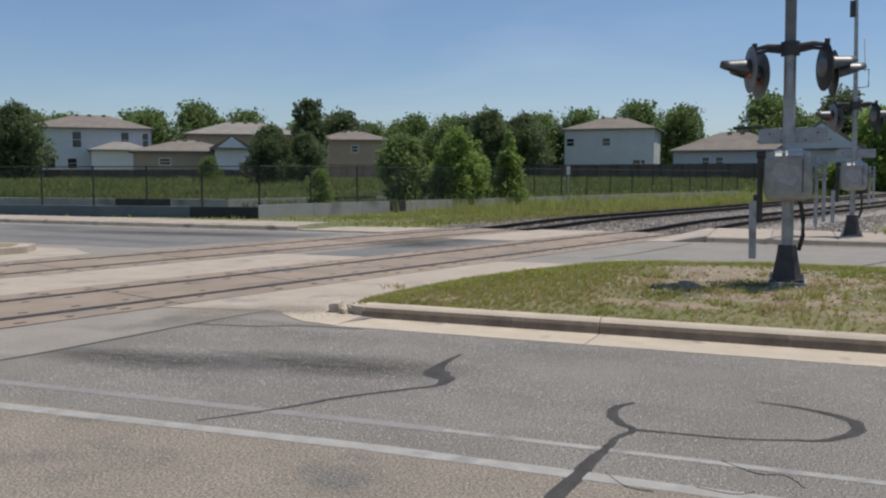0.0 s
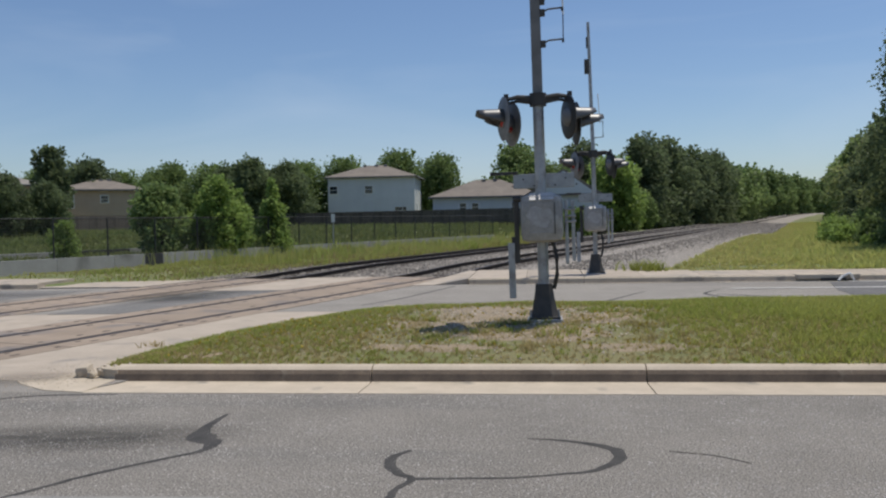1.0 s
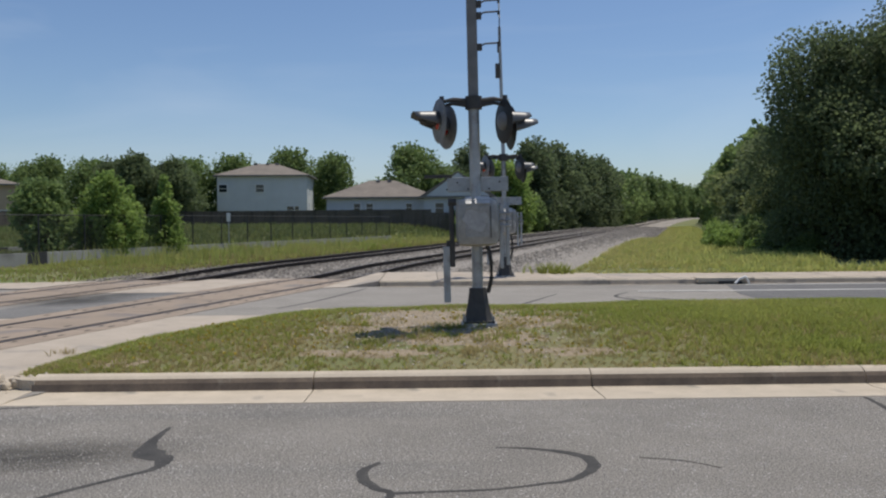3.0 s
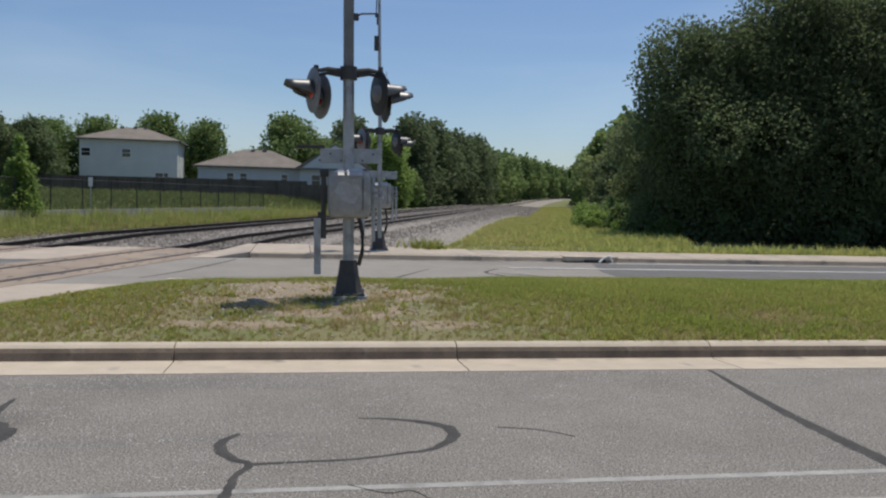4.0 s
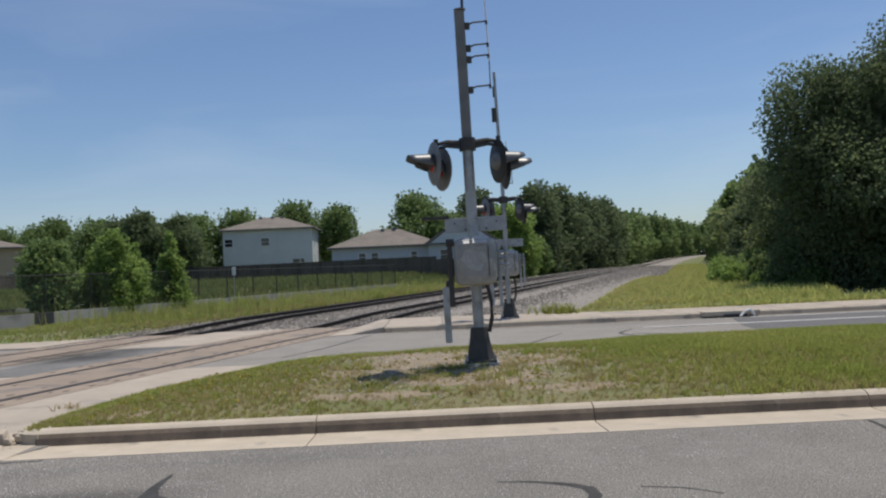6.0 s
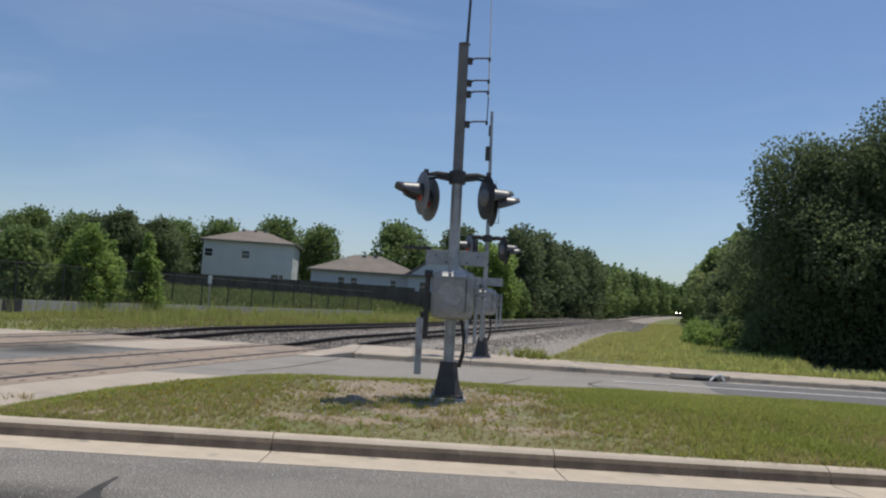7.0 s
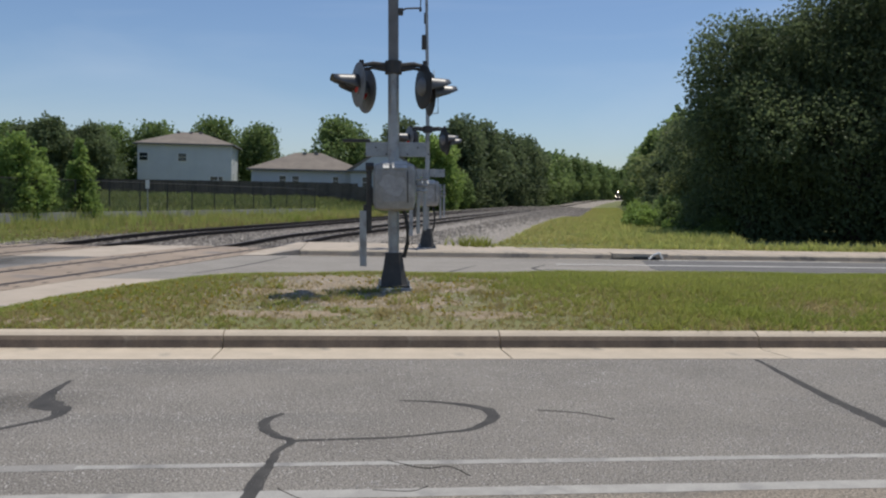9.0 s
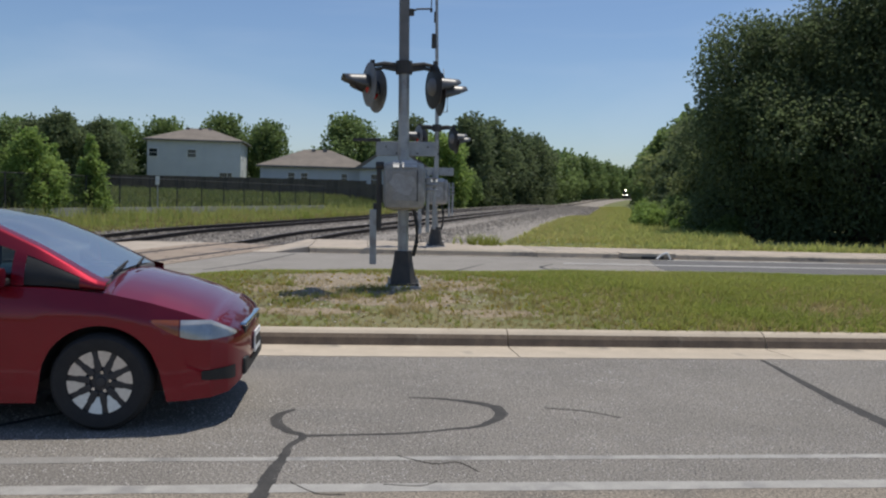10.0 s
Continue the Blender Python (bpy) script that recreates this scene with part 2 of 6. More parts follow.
YELLOW = mat("yellow_petal", (0.5, 0.36, 0.03), (0.55, 0.42, 0.05), 3, 0.6)
CAR_RED = mat("red_car_paint", (0.225, 0.004, 0.018), (0.20, 0.004, 0.016), 2, 0.42, 0.85, grain=0.03, fine=400, coat=0.9)
CAR_RED.node_tree.nodes["Principled BSDF"].inputs["Coat Roughness"].default_value = 0.03
CAR_RED.node_tree.nodes["Principled BSDF"].inputs["Coat IOR"].default_value = 1.5
TYRE = mat("tyre_rubber", (0.018, 0.018, 0.019), (0.028, 0.027, 0.027), 10, 0.8, bump=0.2)
RIM = mat("machined_alloy", (0.66, 0.66, 0.67), (0.58, 0.58, 0.59), 6, 0.32, 0.85)
RIM_DARK = mat("dark_alloy", (0.045, 0.045, 0.05), (0.06, 0.06, 0.065), 6, 0.45, 0.4)
PLASTIC = mat("black_plastic", (0.012, 0.012, 0.013), (0.02, 0.02, 0.02), 8, 0.6)
CHROME = mat("chrome", (0.62, 0.63, 0.65), (0.55, 0.56, 0.58), 4, 0.12, 1.0)
LAMP_IN = mat("lamp_reflector", (0.8, 0.8, 0.8), (0.6, 0.6, 0.6), 9, 0.3, 0.35)
AMBER = mat("amber_lens", (0.55, 0.16, 0.04), (0.5, 0.13, 0.04), 5, 0.3)
GLASS = glass_mat("car_glass", (0.30, 0.36, 0.36))
SCREEN = glass_mat("windscreen_glass", (0.75, 0.82, 0.84), 11.0, 0.11)
CLEAR = glass_mat("clear_cover", (0.85, 0.87, 0.88))
DASH = mat("dashboard_grey", (0.09, 0.09, 0.095), (0.06, 0.06, 0.065), 4, 0.7)
TRIM = mat("grey_trim", (0.2, 0.2, 0.2), (0.14, 0.14, 0.14), 4, 0.7)



def stain_mat(name, colour, strength=0.8, scale=2.2):
    """A soiled patch that thins out unevenly towards its rim, on a disc of radius 1."""
    m = mat(name, colour, tuple(0.8 * v for v in colour), 6, 0.85, bump=0.5, fine=72, grain=0.8, spec=0.2)
    n, l = m.node_tree.nodes, m.node_tree.links
    tc, ln, nz, rim, k = n.new("ShaderNodeTexCoord"), n.new("ShaderNodeVectorMath"), n.new("ShaderNodeTexNoise"), n.new("ShaderNodeMapRange"), n.new("ShaderNodeMath")
    ln.operation = "LENGTH"
    l.new(tc.outputs["Object"], ln.inputs[0])
    nz.inputs["Scale"].default_value, nz.inputs["Detail"].default_value = scale, 6
    l.new(tc.outputs["Object"], nz.inputs["Vector"])
    rim.interpolation_type = "SMOOTHSTEP"
    rim.inputs["From Min"].default_value, rim.inputs["From Max"].default_value = 1.0, 0.1
    rim.inputs["To Max"].default_value = 1.6 * strength
    l.new(ln.outputs["Value"], rim.inputs["Value"])
    k.operation, k.use_clamp = "MULTIPLY", True
    l.new(rim.outputs[0], k.inputs[0])
    l.new(nz.outputs["Fac"], k.inputs[1])
    t, mx = n.new("ShaderNodeBsdfTransparent"), n.new("ShaderNodeMixShader")
    l.new(k.outputs[0], mx.inputs[0])
    l.new(t.outputs[0], mx.inputs[1])
    l.new(n["Principled BSDF"].outputs[0], mx.inputs[2])
    l.new(mx.outputs[0], n["Material Output"].inputs["Surface"])
    return m


def glow_mat(name, colour, strength):
    """A lit lamp."""
    m = mat(name, colour, colour, 3, 0.3)
    b = m.node_tree.nodes["Principled BSDF"]
    b.inputs["Emission Color"].default_value, b.inputs["Emission Strength"].default_value = (*colour, 1), strength
    return m


RUBBER_STAIN = stain_mat("rubber_stain", (0.085, 0.082, 0.076), 0.6, 4.5)
DUST_STAIN = stain_mat("pale_dust", (0.36, 0.315, 0.26), 0.6)
LAMP_LIT = glow_mat("lit_headlamp", (1.0, 0.86, 0.62), 40.0)
LOCO_PAINT = mat("locomotive_paint", (0.055, 0.06, 0.065), (0.04, 0.043, 0.046), 3, 0.5, bump=0.05)
WORN = mat("worn_aluminium", (0.42, 0.415, 0.42), (0.31, 0.305, 0.30), 9, 0.6, 0.15, bump=0.1, fine=50)


# ---- building helpers ----
def mesh_of(bm, name, material, smooth=False):
    me = bpy.data.meshes.new(name)
    bm.normal_update()
    bm.to_mesh(me)
    bm.free()
    me.materials.append(material)
    if smooth:
        me.shade_smooth()
        me.set_sharp_from_angle(angle=radians(38))
    return me


def part(name, bm, material, parent, label="", smooth=False):
    ob = new(name, mesh_of(bm, name, material, smooth))
    ob.parent = parent
    if label:
        ob["label"] = label
    return ob


def solo(name, bm, material, label, category, kind="", group="", smooth=False):
    return tagged(new(name, mesh_of(bm, name, material, smooth)), label, category, group, kind)


def thing(name, m, label, category, group="", kind=""):
    ob = new(name)
    ob.matrix_world = m
    ob.empty_display_size = 0.2
    return tagged(ob, label, category, group, kind)


def box(bm, c, s, bevel=0.0, m=None):
    g = bmesh.ops.create_cube(bm, size=1.0, matrix=(m or Matrix()) @ Matrix.Translation(c) @ Matrix.Diagonal((*s, 1)))
    if bevel:
        edges = list({e for v in g["verts"] for e in v.link_edges})
        bmesh.ops.bevel(bm, geom=edges, offset=bevel, segments=2, affect="EDGES", profile=0.6)
    return bm


def cyl(bm, a, b, r1, r2=None, n=12, caps=True):
    a, b = Vector(a), Vector(b)
    d = b - a
    m = Matrix.Translation((a + b) / 2) @ d.to_track_quat("Z", "Y").to_matrix().to_4x4()
    bmesh.ops.create_cone(bm, cap_ends=caps, cap_tris=False, segments=n, radius1=r1, radius2=r1 if r2 is None else r2, depth=d.length, matrix=m)
    return bm


def tube(bm, pts, radii, n=8):
    """A tapered pipe along points."""
    pts = [Vector(p) for p in pts]
    rings = []
    for i, p in enumerate(pts):
        d = (pts[min(i + 1, len(pts) - 1)] - pts[max(i - 1, 0)]).normalized()
        q = d.to_track_quat("Z", "Y")
        r = radii[i] if hasattr(radii, "__len__") else radii
        rings.append([bm.verts.new(p + q @ Vector((r * math.cos(t * math.tau / n), r * math.sin(t * math.tau / n), 0))) for t in range(n)])
    for u, v in zip(rings, rings[1:]):
        for i in range(n):
            bm.faces.new((u[i], u[(i + 1) % n], v[(i + 1) % n], v[i]))
    bm.faces.new(rings[0][::-1])
    bm.faces.new(rings[-1])
    return bm


def revolve(bm, profile, n=32, m=None):
    """Turns (radius, height) pairs round z."""
    m = m or Matrix()
    rings = [[bm.verts.new(m @ Vector((r * math.cos(i * math.tau / n), r * math.sin(i * math.tau / n), h))) for i in range(n)] for r, h in profile]
    for u, v in zip(rings, rings[1:]):
        for i in range(n):
            bm.faces.new((u[i], u[(i + 1) % n], v[(i + 1) % n], v[i]))
    return bm


def prism(bm, poly, z0, z1, m=None):
    """An upright prism over a plan outline, counter-clockwise."""
    m = m or Matrix()
    lo = [bm.verts.new(m @ Vector((x, y, z0))) for x, y in poly]
    hi = [bm.verts.new(m @ Vector((x, y, z1))) for x, y in poly]
    bm.faces.new(lo[::-1])
    bm.faces.new(hi)
    n = len(poly)
    for i in range(n):
        bm.faces.new((lo[i], lo[(i + 1) % n], hi[(i + 1) % n], hi[i]))
    return bm


def sweep_x(bm, profile, x0, x1, n=1):
    """A profile of (y, z) pairs drawn along x, with end caps."""
    rings = [[bm.verts.new((x0 + (x1 - x0) * k / n, y, z)) for y, z in profile] for k in range(n + 1)]
    c = len(profile)
    for u, v in zip(rings, rings[1:]):
        for i in range(c):
            bm.faces.new((u[i], v[i], v[(i + 1) % c], u[(i + 1) % c]))
    bm.faces.new(rings[0])
    bm.faces.new(rings[-1][::-1])
    return bm


def smooth(a):
    a = min(1.0, max(0.0, a))
    return a * a * (3 - 2 * a)


def raw(name, verts, faces, material, smooth_it=False):
    me = bpy.data.meshes.new(name)
    me.from_pydata([tuple(v) for v in verts], [], faces)
    me.materials.append(material)
    if smooth_it:
        me.shade_smooth()
    me.update()
    return me


# ---- the lie of the land ----
SLOPE = 0.302                      # the tracks' way across: x per y
def bend(y):                       # far off the line turns aside
    return 0.00056 * max(0.0, y - 250) ** 2


def climb(y):                      # and climbs a little
    return 2.2 * smooth((y - 250) / 180)


def rail_x(k, y):                  # k: near track 0, far track 1; its middle line
    return (-4.40, -9.30)[k] + SLOPE * (y - 18.5) + bend(y)


def rail_z(y):
    return 0.012 + climb(y) + 0.14 * smooth((y - 26.5) / 7) + 0.14 * smooth((-9.0 - y) / 6)


def land(x, y):
    """Height of the ground outside the roads."""
    left = (rail_x(1, y) - 2.6) - x
    right = x - (rail_x(0, y) + 5.2)
    if -10 < y < 24.4:
        return -0.3
    if y < 20:
        return 0.1
    d = math.hypot(x - 2, y - 2)
    z = -0.35
    if left > 0:
        z = -0.35 + (0.42 * smooth(left / 1.6) if y < 75 else 0.4 * smooth(left / 12)) + 0.95 * smooth((d - 36) / 36) * smooth((left - 2) / 10)
    elif right > 0 and y < 75:
        z = -0.35 + 0.40 * smooth(right / 2.5)
    return z + climb(y)


def build_ground():
    steps = [-900, -500, -250, -120, -70, -45, -30, -20, -14, -10.5, -9.5, 0, 12, 23.8, 24.6, 25.6] + [27 + 1.5 * i for i in range(42)] + [95 + 7 * i for i in range(10)] + [180, 230, 260, 290, 320, 350, 380, 410, 440, 480, 540, 620, 700, 1200, 2500]
    xs = [-2500, -1200, -700, -450, -320, -240, -180, -150] + [-130 + 4 * i for i in range(22)] + [-42 + 1.5 * i for i in range(66)] + [62, 70, 82, 100, 130, 180, 260, 400, 700, 1300, 2500]
    verts = [(x, y, land(x, y) + (0.05 * noise.noise((x * 0.5, y * 0.5, 0)) if y > 26 and not rail_x(1, y) - 4 < x < rail_x(0, y) + 7 else 0)) for y in steps for x in xs]
    n = len(xs)
    faces = [(j * n + i, j * n + i + 1, (j + 1) * n + i + 1, (j + 1) * n + i) for j in range(len(steps) - 1) for i in range(n - 1)]
    tagged(new("ground", raw("ground", verts, faces, FIELD, True)), "rough green and straw-coloured grassland", "ground", kind="structure")


def flat(name, poly, z, material, label, category, thick=0.06, kind="structure"):
    return solo(name, prism(bmesh.new(), poly, z - thick, z), material, label, category, kind)


def build_roads():
    flat("road", [(-150, 6.2), (150, 6.2), (150, 9.9), (-150, 9.9)], 0, ASPHALT, "sun-bleached grey asphalt lane with sealed cracks", "road", 0.3)
    flat("road_shoulder", [(-150, -9.9), (150, -9.9), (150, 6.2), (-150, 6.2)], 0, ASPHALT_OLD, "coarse brownish worn asphalt beside the lane", "road", 0.3)
    flat("road_crossing", [(-150, 9.9), (-2.9, 9.9), (-0.5, 17.1), (150, 17.1), (150, 24.0), (-150, 24.0)], 0, ASPHALT_FAR, "grey patched asphalt carriageway beyond the grass island", "road", 0.3)
    flat("road_resurfaced", [(8.1, 17.5), (150, 17.5), (150, 23.4), (8.9, 23.4), (8.3, 21.0)], 0.006, ASPHALT_DARK, "darker resurfaced asphalt on the far carriageway", "road", 0.01)
    flat("road_patch", [(-40, 17.3), (-11.9, 17.3), (-10.0, 23.2), (-40, 23.2)], 0.004, ASPHALT_PATCH, "darker worn asphalt approaching the tracks", "road", 0.01)
    flat("road_patch", [(-7.7, 17.3), (-6.2, 17.3), (-4.6, 22.6), (-6.2, 22.6)], 0.006, ASPHALT_PATCH, "dark asphalt infill between two railway tracks", "road", 0.01)


def stripe(name, x0, x1, y, w, material, label, slope=0.0, z=0.002):
    rng = random.Random(x0)
    n = max(2, int((x1 - x0) / 0.35))
    verts, faces = [], []
    for i in range(n + 1):
        x = x0 + (x1 - x0) * i / n
        e = w / 2 * (1 + rng.uniform(-0.12, 0.06))
        verts += [(x, y - e + slope * (x - x0), z), (x, y + e + slope * (x - x0), z)]
    faces = [(2 * i, 2 * i + 2, 2 * i + 3, 2 * i + 1) for i in range(n)]
    return tagged(new(name, raw(name, verts, faces, material)), label, "road marking", kind="structure")


def build_markings():
    stripe("lane_line", -0.5, 60, 6.20, 0.13, PAINT, "worn white painted lane line", 0.0015)
    stripe("lane_line", -6.5, -0.5, 5.87, 0.13, PAINT, "worn white painted lane line", 0.055)
    stripe("lane_line", -0.2, 60, 6.70, 0.075, PAINT_FADED, "thin faded white guide line", 0.003)
    stripe("lane_line", -4.5, -0.2, 6.55, 0.12, PAINT_WORN, "almost worn away white guide line", 0.036)
    stripe("lane_line", 6.2, 60, 21.75, 0.16, PAINT_BRIGHT, "white painted lane line on dark asphalt", z=0.012)
    stripe("lane_line", 9.4, 14.5, 23.5, 0.14, PAINT_BRIGHT, "white painted edge line beside the kerb", z=0.012)


def ribbon(name, pts, widths, label="narrow black tar seal over a road crack"):
    """A crack seal: a low hand-poured strip of tar along points."""
    pts = [Vector((*p, 0)) for p in pts]
    dense, dw = [], []
    for i in range(len(pts) - 1):
        a, b, c, d = pts[max(i - 1, 0)], pts[i], pts[i + 1], pts[min(i + 2, len(pts) - 1)]
        for k in range(8):
            t = k / 8
            dense.append(0.5 * (2 * b + (c - a) * t + (2 * a - 5 * b + 4 * c - d) * t * t + (3 * b - a - 3 * c + d) * t ** 3))
            dw.append(widths[i] * (1 - t) + widths[i + 1] * t)
    dense.append(pts[-1])
    dw.append(widths[-1])
    verts, n = [], len(dense)
    for i, p in enumerate(dense):
        d = (dense[min(i + 1, n - 1)] - dense[max(i - 1, 0)]).normalized()
        s = Vector((-d.y, d.x, 0))
        j = 0.25 * noise.noise((p.x * 9, p.y * 9, 3))
        wl_, wr_ = dw[i] / 2 * (1 + j), dw[i] / 2 * (1 - j + 0.3 * noise.noise((p.x * 17, p.y * 17, 9)))
        verts += [p + s * wl_ + Vector((0, 0, 0.001)), p + Vector((0, 0, 0.006)), p - s * wr_ + Vector((0, 0, 0.001))]
    faces = []
    for i in range(n - 1):
        a = 3 * i
        faces += [(a, a + 1, a + 4, a + 3), (a + 1, a + 2, a + 5, a + 4)]
    return tagged(new(name, raw(name, verts, faces, TAR, True)), label, "road crack", kind="structure")


def build_cracks():
    ribbon("tar_seal", [(-1.86, 6.26), (-1.48, 6.76), (-1.24, 7.16), (-0.90, 7.56), (-0.71, 7.78), (-0.70, 8.0), (-0.86, 8.16), (-0.95, 8.45), (-0.95, 8.98)], [0.02, 0.05, 0.06, 0.06, 0.07, 0.13, 0.24, 0.10, 0.03])
    ribbon("tar_seal", [(0.85, 7.86), (0.76, 7.70), (0.76, 7.50), (0.85, 7.30), (0.96, 7.18), (0.89, 6.95), (0.87, 6.72), (0.82, 6.30), (0.76, 5.6), (0.70, 5.0)], [0.04, 0.07, 0.085, 0.08, 0.06, 0.045, 0.07, 0.10, 0.11, 0.11])
    ribbon("tar_seal", [(0.96, 7.18), (1.25, 7.205), (1.59, 7.23), (1.9, 7.32), (2.16, 7.43), (2.34, 7.72), (2.30, 7.97), (2.02, 8.16), (1.7, 8.22)], [0.06, 0.04, 0.035, 0.04, 0.06, 0.095, 0.10, 0.06, 0.01])
    ribbon("tar_seal", [(5.34, 9.84), (5.33, 9.65), (5.17, 8.3), (5.13, 7.55), (5.12, 7.07), (5.06, 6.2), (4.95, 5.0)], [0.04, 0.05, 0.11, 0.13, 0.14, 0.12, 0.1])
    ribbon("tar_seal", [(-6.4, 4.2), (-5.2, 6.3), (-4.76, 7.15), (-4.53, 8.32), (-4.27, 9.86), (-4.03, 10.74), (-4.12, 11.0)], [0.05, 0.06, 0.06, 0.07, 0.06, 0.06, 0.02])
    ribbon("tar_seal", [(-4.32, 9.39), (-3.6, 9.52), (-3.2, 9.72), (-2.70, 9.78), (-2.4, 9.8)], [0.05, 0.06, 0.06, 0.05, 0.01])
    ribbon("tar_seal", [(4.6, 18.0), (5.2, 18.6), (5.6, 19.6), (5.4, 20.6), (5.9, 21.6)], [0.10, 0.14, 0.12, 0.10, 0.04])
    ribbon("tar_seal", [(-1.75, 18.6), (-1.1, 20.3), (-0.32, 23.4)], [0.05, 0.09, 0.06])
    ribbon("tar_seal", [(2.5, 17.6), (2.9, 18.5), (3.6, 20.0), (4.2, 21.3)], [0.06, 0.09, 0.07, 0.03])
    ribbon("tar_seal", [(6.7, 17.4), (6.66, 19.24), (6.2, 20.0), (5.6, 20.4)], [0.12, 0.16, 0.12, 0.05])
    for pts in ([(1.55, 6.75), (1.75, 6.6), (1.9, 6.62), (2.0, 6.45)], [(0.95, 6.3), (1.1, 6.12), (1.25, 6.1)], [(1.45, 6.25), (1.65, 6.22), (1.75, 6.3)]):
        ribbon("hairline_crack", pts, [0.002] + [0.007] * (len(pts) - 2) + [0.002], "dark hairline crack in the asphalt")
    ribbon("tar_seal", [(2.7, 7.9), (3.0, 7.8), (3.2, 7.62)], [0.005, 0.014, 0.005])


def build_stains():
    """Rubber, oil and dust on the road."""
    ring = [(math.cos(math.tau * i / 40), math.sin(math.tau * i / 40), 0) for i in range(40)]
    me = {m: raw(m.name, ring, [tuple(range(40))], m) for m in (RUBBER_STAIN, DUST_STAIN)}
    for x, y, rx, ry, turn, m in ((-2.0, 8.1, 1.9, 0.62, 8, RUBBER_STAIN), (-3.6, 7.7, 1.5, 0.5, 4, RUBBER_STAIN), (-5.9, 8.1, 0.9, 0.45, 65, RUBBER_STAIN),
                                  (-3.9, 10.6, 0.8, 0.5, 20, DUST_STAIN), (-4.6, 10.0, 0.7, 0.9, 10, DUST_STAIN), (-6.6, 21.0, 1.6, 2.4, -15, RUBBER_STAIN), (-14.5, 21.5, 6.0, 1.2, 6, RUBBER_STAIN)):
        ob = new("road_stain", me[m])
        ob.matrix_world = pose(x, y, 0.0145 if y > 9.9 else 0.0012, 0, 0, turn)
        ob.scale = (rx, ry, 1)
        tagged(ob, "dark rubber and oil stain on the asphalt" if m is RUBBER_STAIN else "pale dust blown over the road's edge", "stain", kind="structure")


def kerb_profile(y0, sign):
    """Gutter and kerb in section: y0 is the gutter's outer edge, sign the side on which the kerb stands."""
    pts = [(0, -0.2), (0, 0.004), (0.62, -0.018), (0.69, -0.012), (0.70, 0.02), (0.713, 0.065), (0.74, 0.105), (0.78, 0.13), (0.82, 0.143), (0.865, 0.148), (0.89, 0.142), (0.90, 0.12), (0.90, -0.2)]
    pts = [(y0 + sign * y, z) for y, z in pts]
    return pts if sign > 0 else pts[::-1]


def build_kerbs():
    root = thing("median_kerb", Matrix(), "pale concrete kerb and gutter with cracked joints", "kerb", kind="structure")
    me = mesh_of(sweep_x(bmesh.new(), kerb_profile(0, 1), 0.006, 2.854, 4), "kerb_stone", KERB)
    me.materials.append(GRIME_SHADE)
    # road-facing riser coloured darker: grime, plus its shade painted in
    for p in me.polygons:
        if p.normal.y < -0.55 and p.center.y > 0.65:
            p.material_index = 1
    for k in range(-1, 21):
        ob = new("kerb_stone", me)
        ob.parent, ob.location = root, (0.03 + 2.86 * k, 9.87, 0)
    # the broken nose
    rng = random.Random(5)
    for i in range(16):
        bm = bmesh.new()
        bmesh.ops.create_icosphere(bm, subdivisions=1, radius=rng.uniform(0.02, 0.06))
        for v in bm.verts:
            v.co *= rng.uniform(0.7, 1.25)
        ob = part("broken_concrete", bm, KERB, root)
        ob.location = (-3.02 + rng.uniform(-0.18, 0.22), 10.66 + rng.uniform(-0.06, 0.34), 0.04 + rng.uniform(0, 0.05))
    bm = bmesh.new()
    arc = [(-2.8 - 0.34 * math.sin(a), 10.76 - 0.18 * math.cos(a) + 0.18 * (1 - math.cos(a))) for a in (0, 0.4, 0.8)]
    for (x0, y0), (x1, y1) in zip(arc, arc[1:]):
        prism(bm, [(x0, y0 + 0.16), (x1, y1 + 0.16), (x1, y1), (x0, y0)], 0.0, 0.11)
    part("kerb_end", bm, KERB, root)
    stub = part("kerb_stub", box(bmesh.new(), (0, 0, 0.06), (0.15, 0.24, 0.15), 0.045), KERB, root, "broken rounded stub of kerb", True)
    stub.matrix_basis = pose(-3.27, 10.76, 0, 4, -6, 12)
    flat("concrete_apron", [(-4.15, 10.75), (-3.75, 10.3), (-3.3, 9.98), (-2.81, 9.88), (-2.81, 10.55), (-3.1, 10.95), (-3.35, 11.4), (-4.0, 11.6)], 0.008, KERB, "chipped pale concrete apron at the island's nose", "pavement", 0.05)
    # far side of the island
    solo("median_kerb_far", sweep_x(bmesh.new(), [(17.0, -0.2), (17.0, 0.14), (17.03, 0.15), (17.13, 0.15), (17.16, 0.12), (17.18, -0.2)], -1.0, 58.7, 6), KERB, "weathered concrete kerb behind the grass island", "kerb", "structure")
    # the far pavement
    root = thing("pavement_kerb", Matrix(), "weathered concrete kerb along the far pavement", "kerb", kind="structure")
    for k in range(-22, 20):
        x0, x1 = 3.0 * k, 3.0 * k + 2.99
        if x1 < -11.3 or x0 > -0.5:
            prof = [(23.75, -0.2), (23.75, 0.012), (23.9, 0.01), (23.92, 0.12), (23.96, 0.15), (24.06, 0.15), (24.06, -0.2)]
            part("kerb_stone", sweep_x(bmesh.new(), prof, x0, x1), KERB, root)
    # storm drain in the far kerb
    drain = thing("storm_drain", pose(9.0, 23.7, 0), "broken concrete storm drain inlet in the kerb", "drain")
    part("slab", box(bmesh.new(), (0, 0.3, 0.11), (1.5, 0.5, 0.12), 0.02), KERB, drain)
    part("opening", box(bmesh.new(), (0.1, 0.03, 0.05), (0.6, 0.04, 0.07)), BLACK, drain, "dark inlet opening")
    bm = bmesh.new()
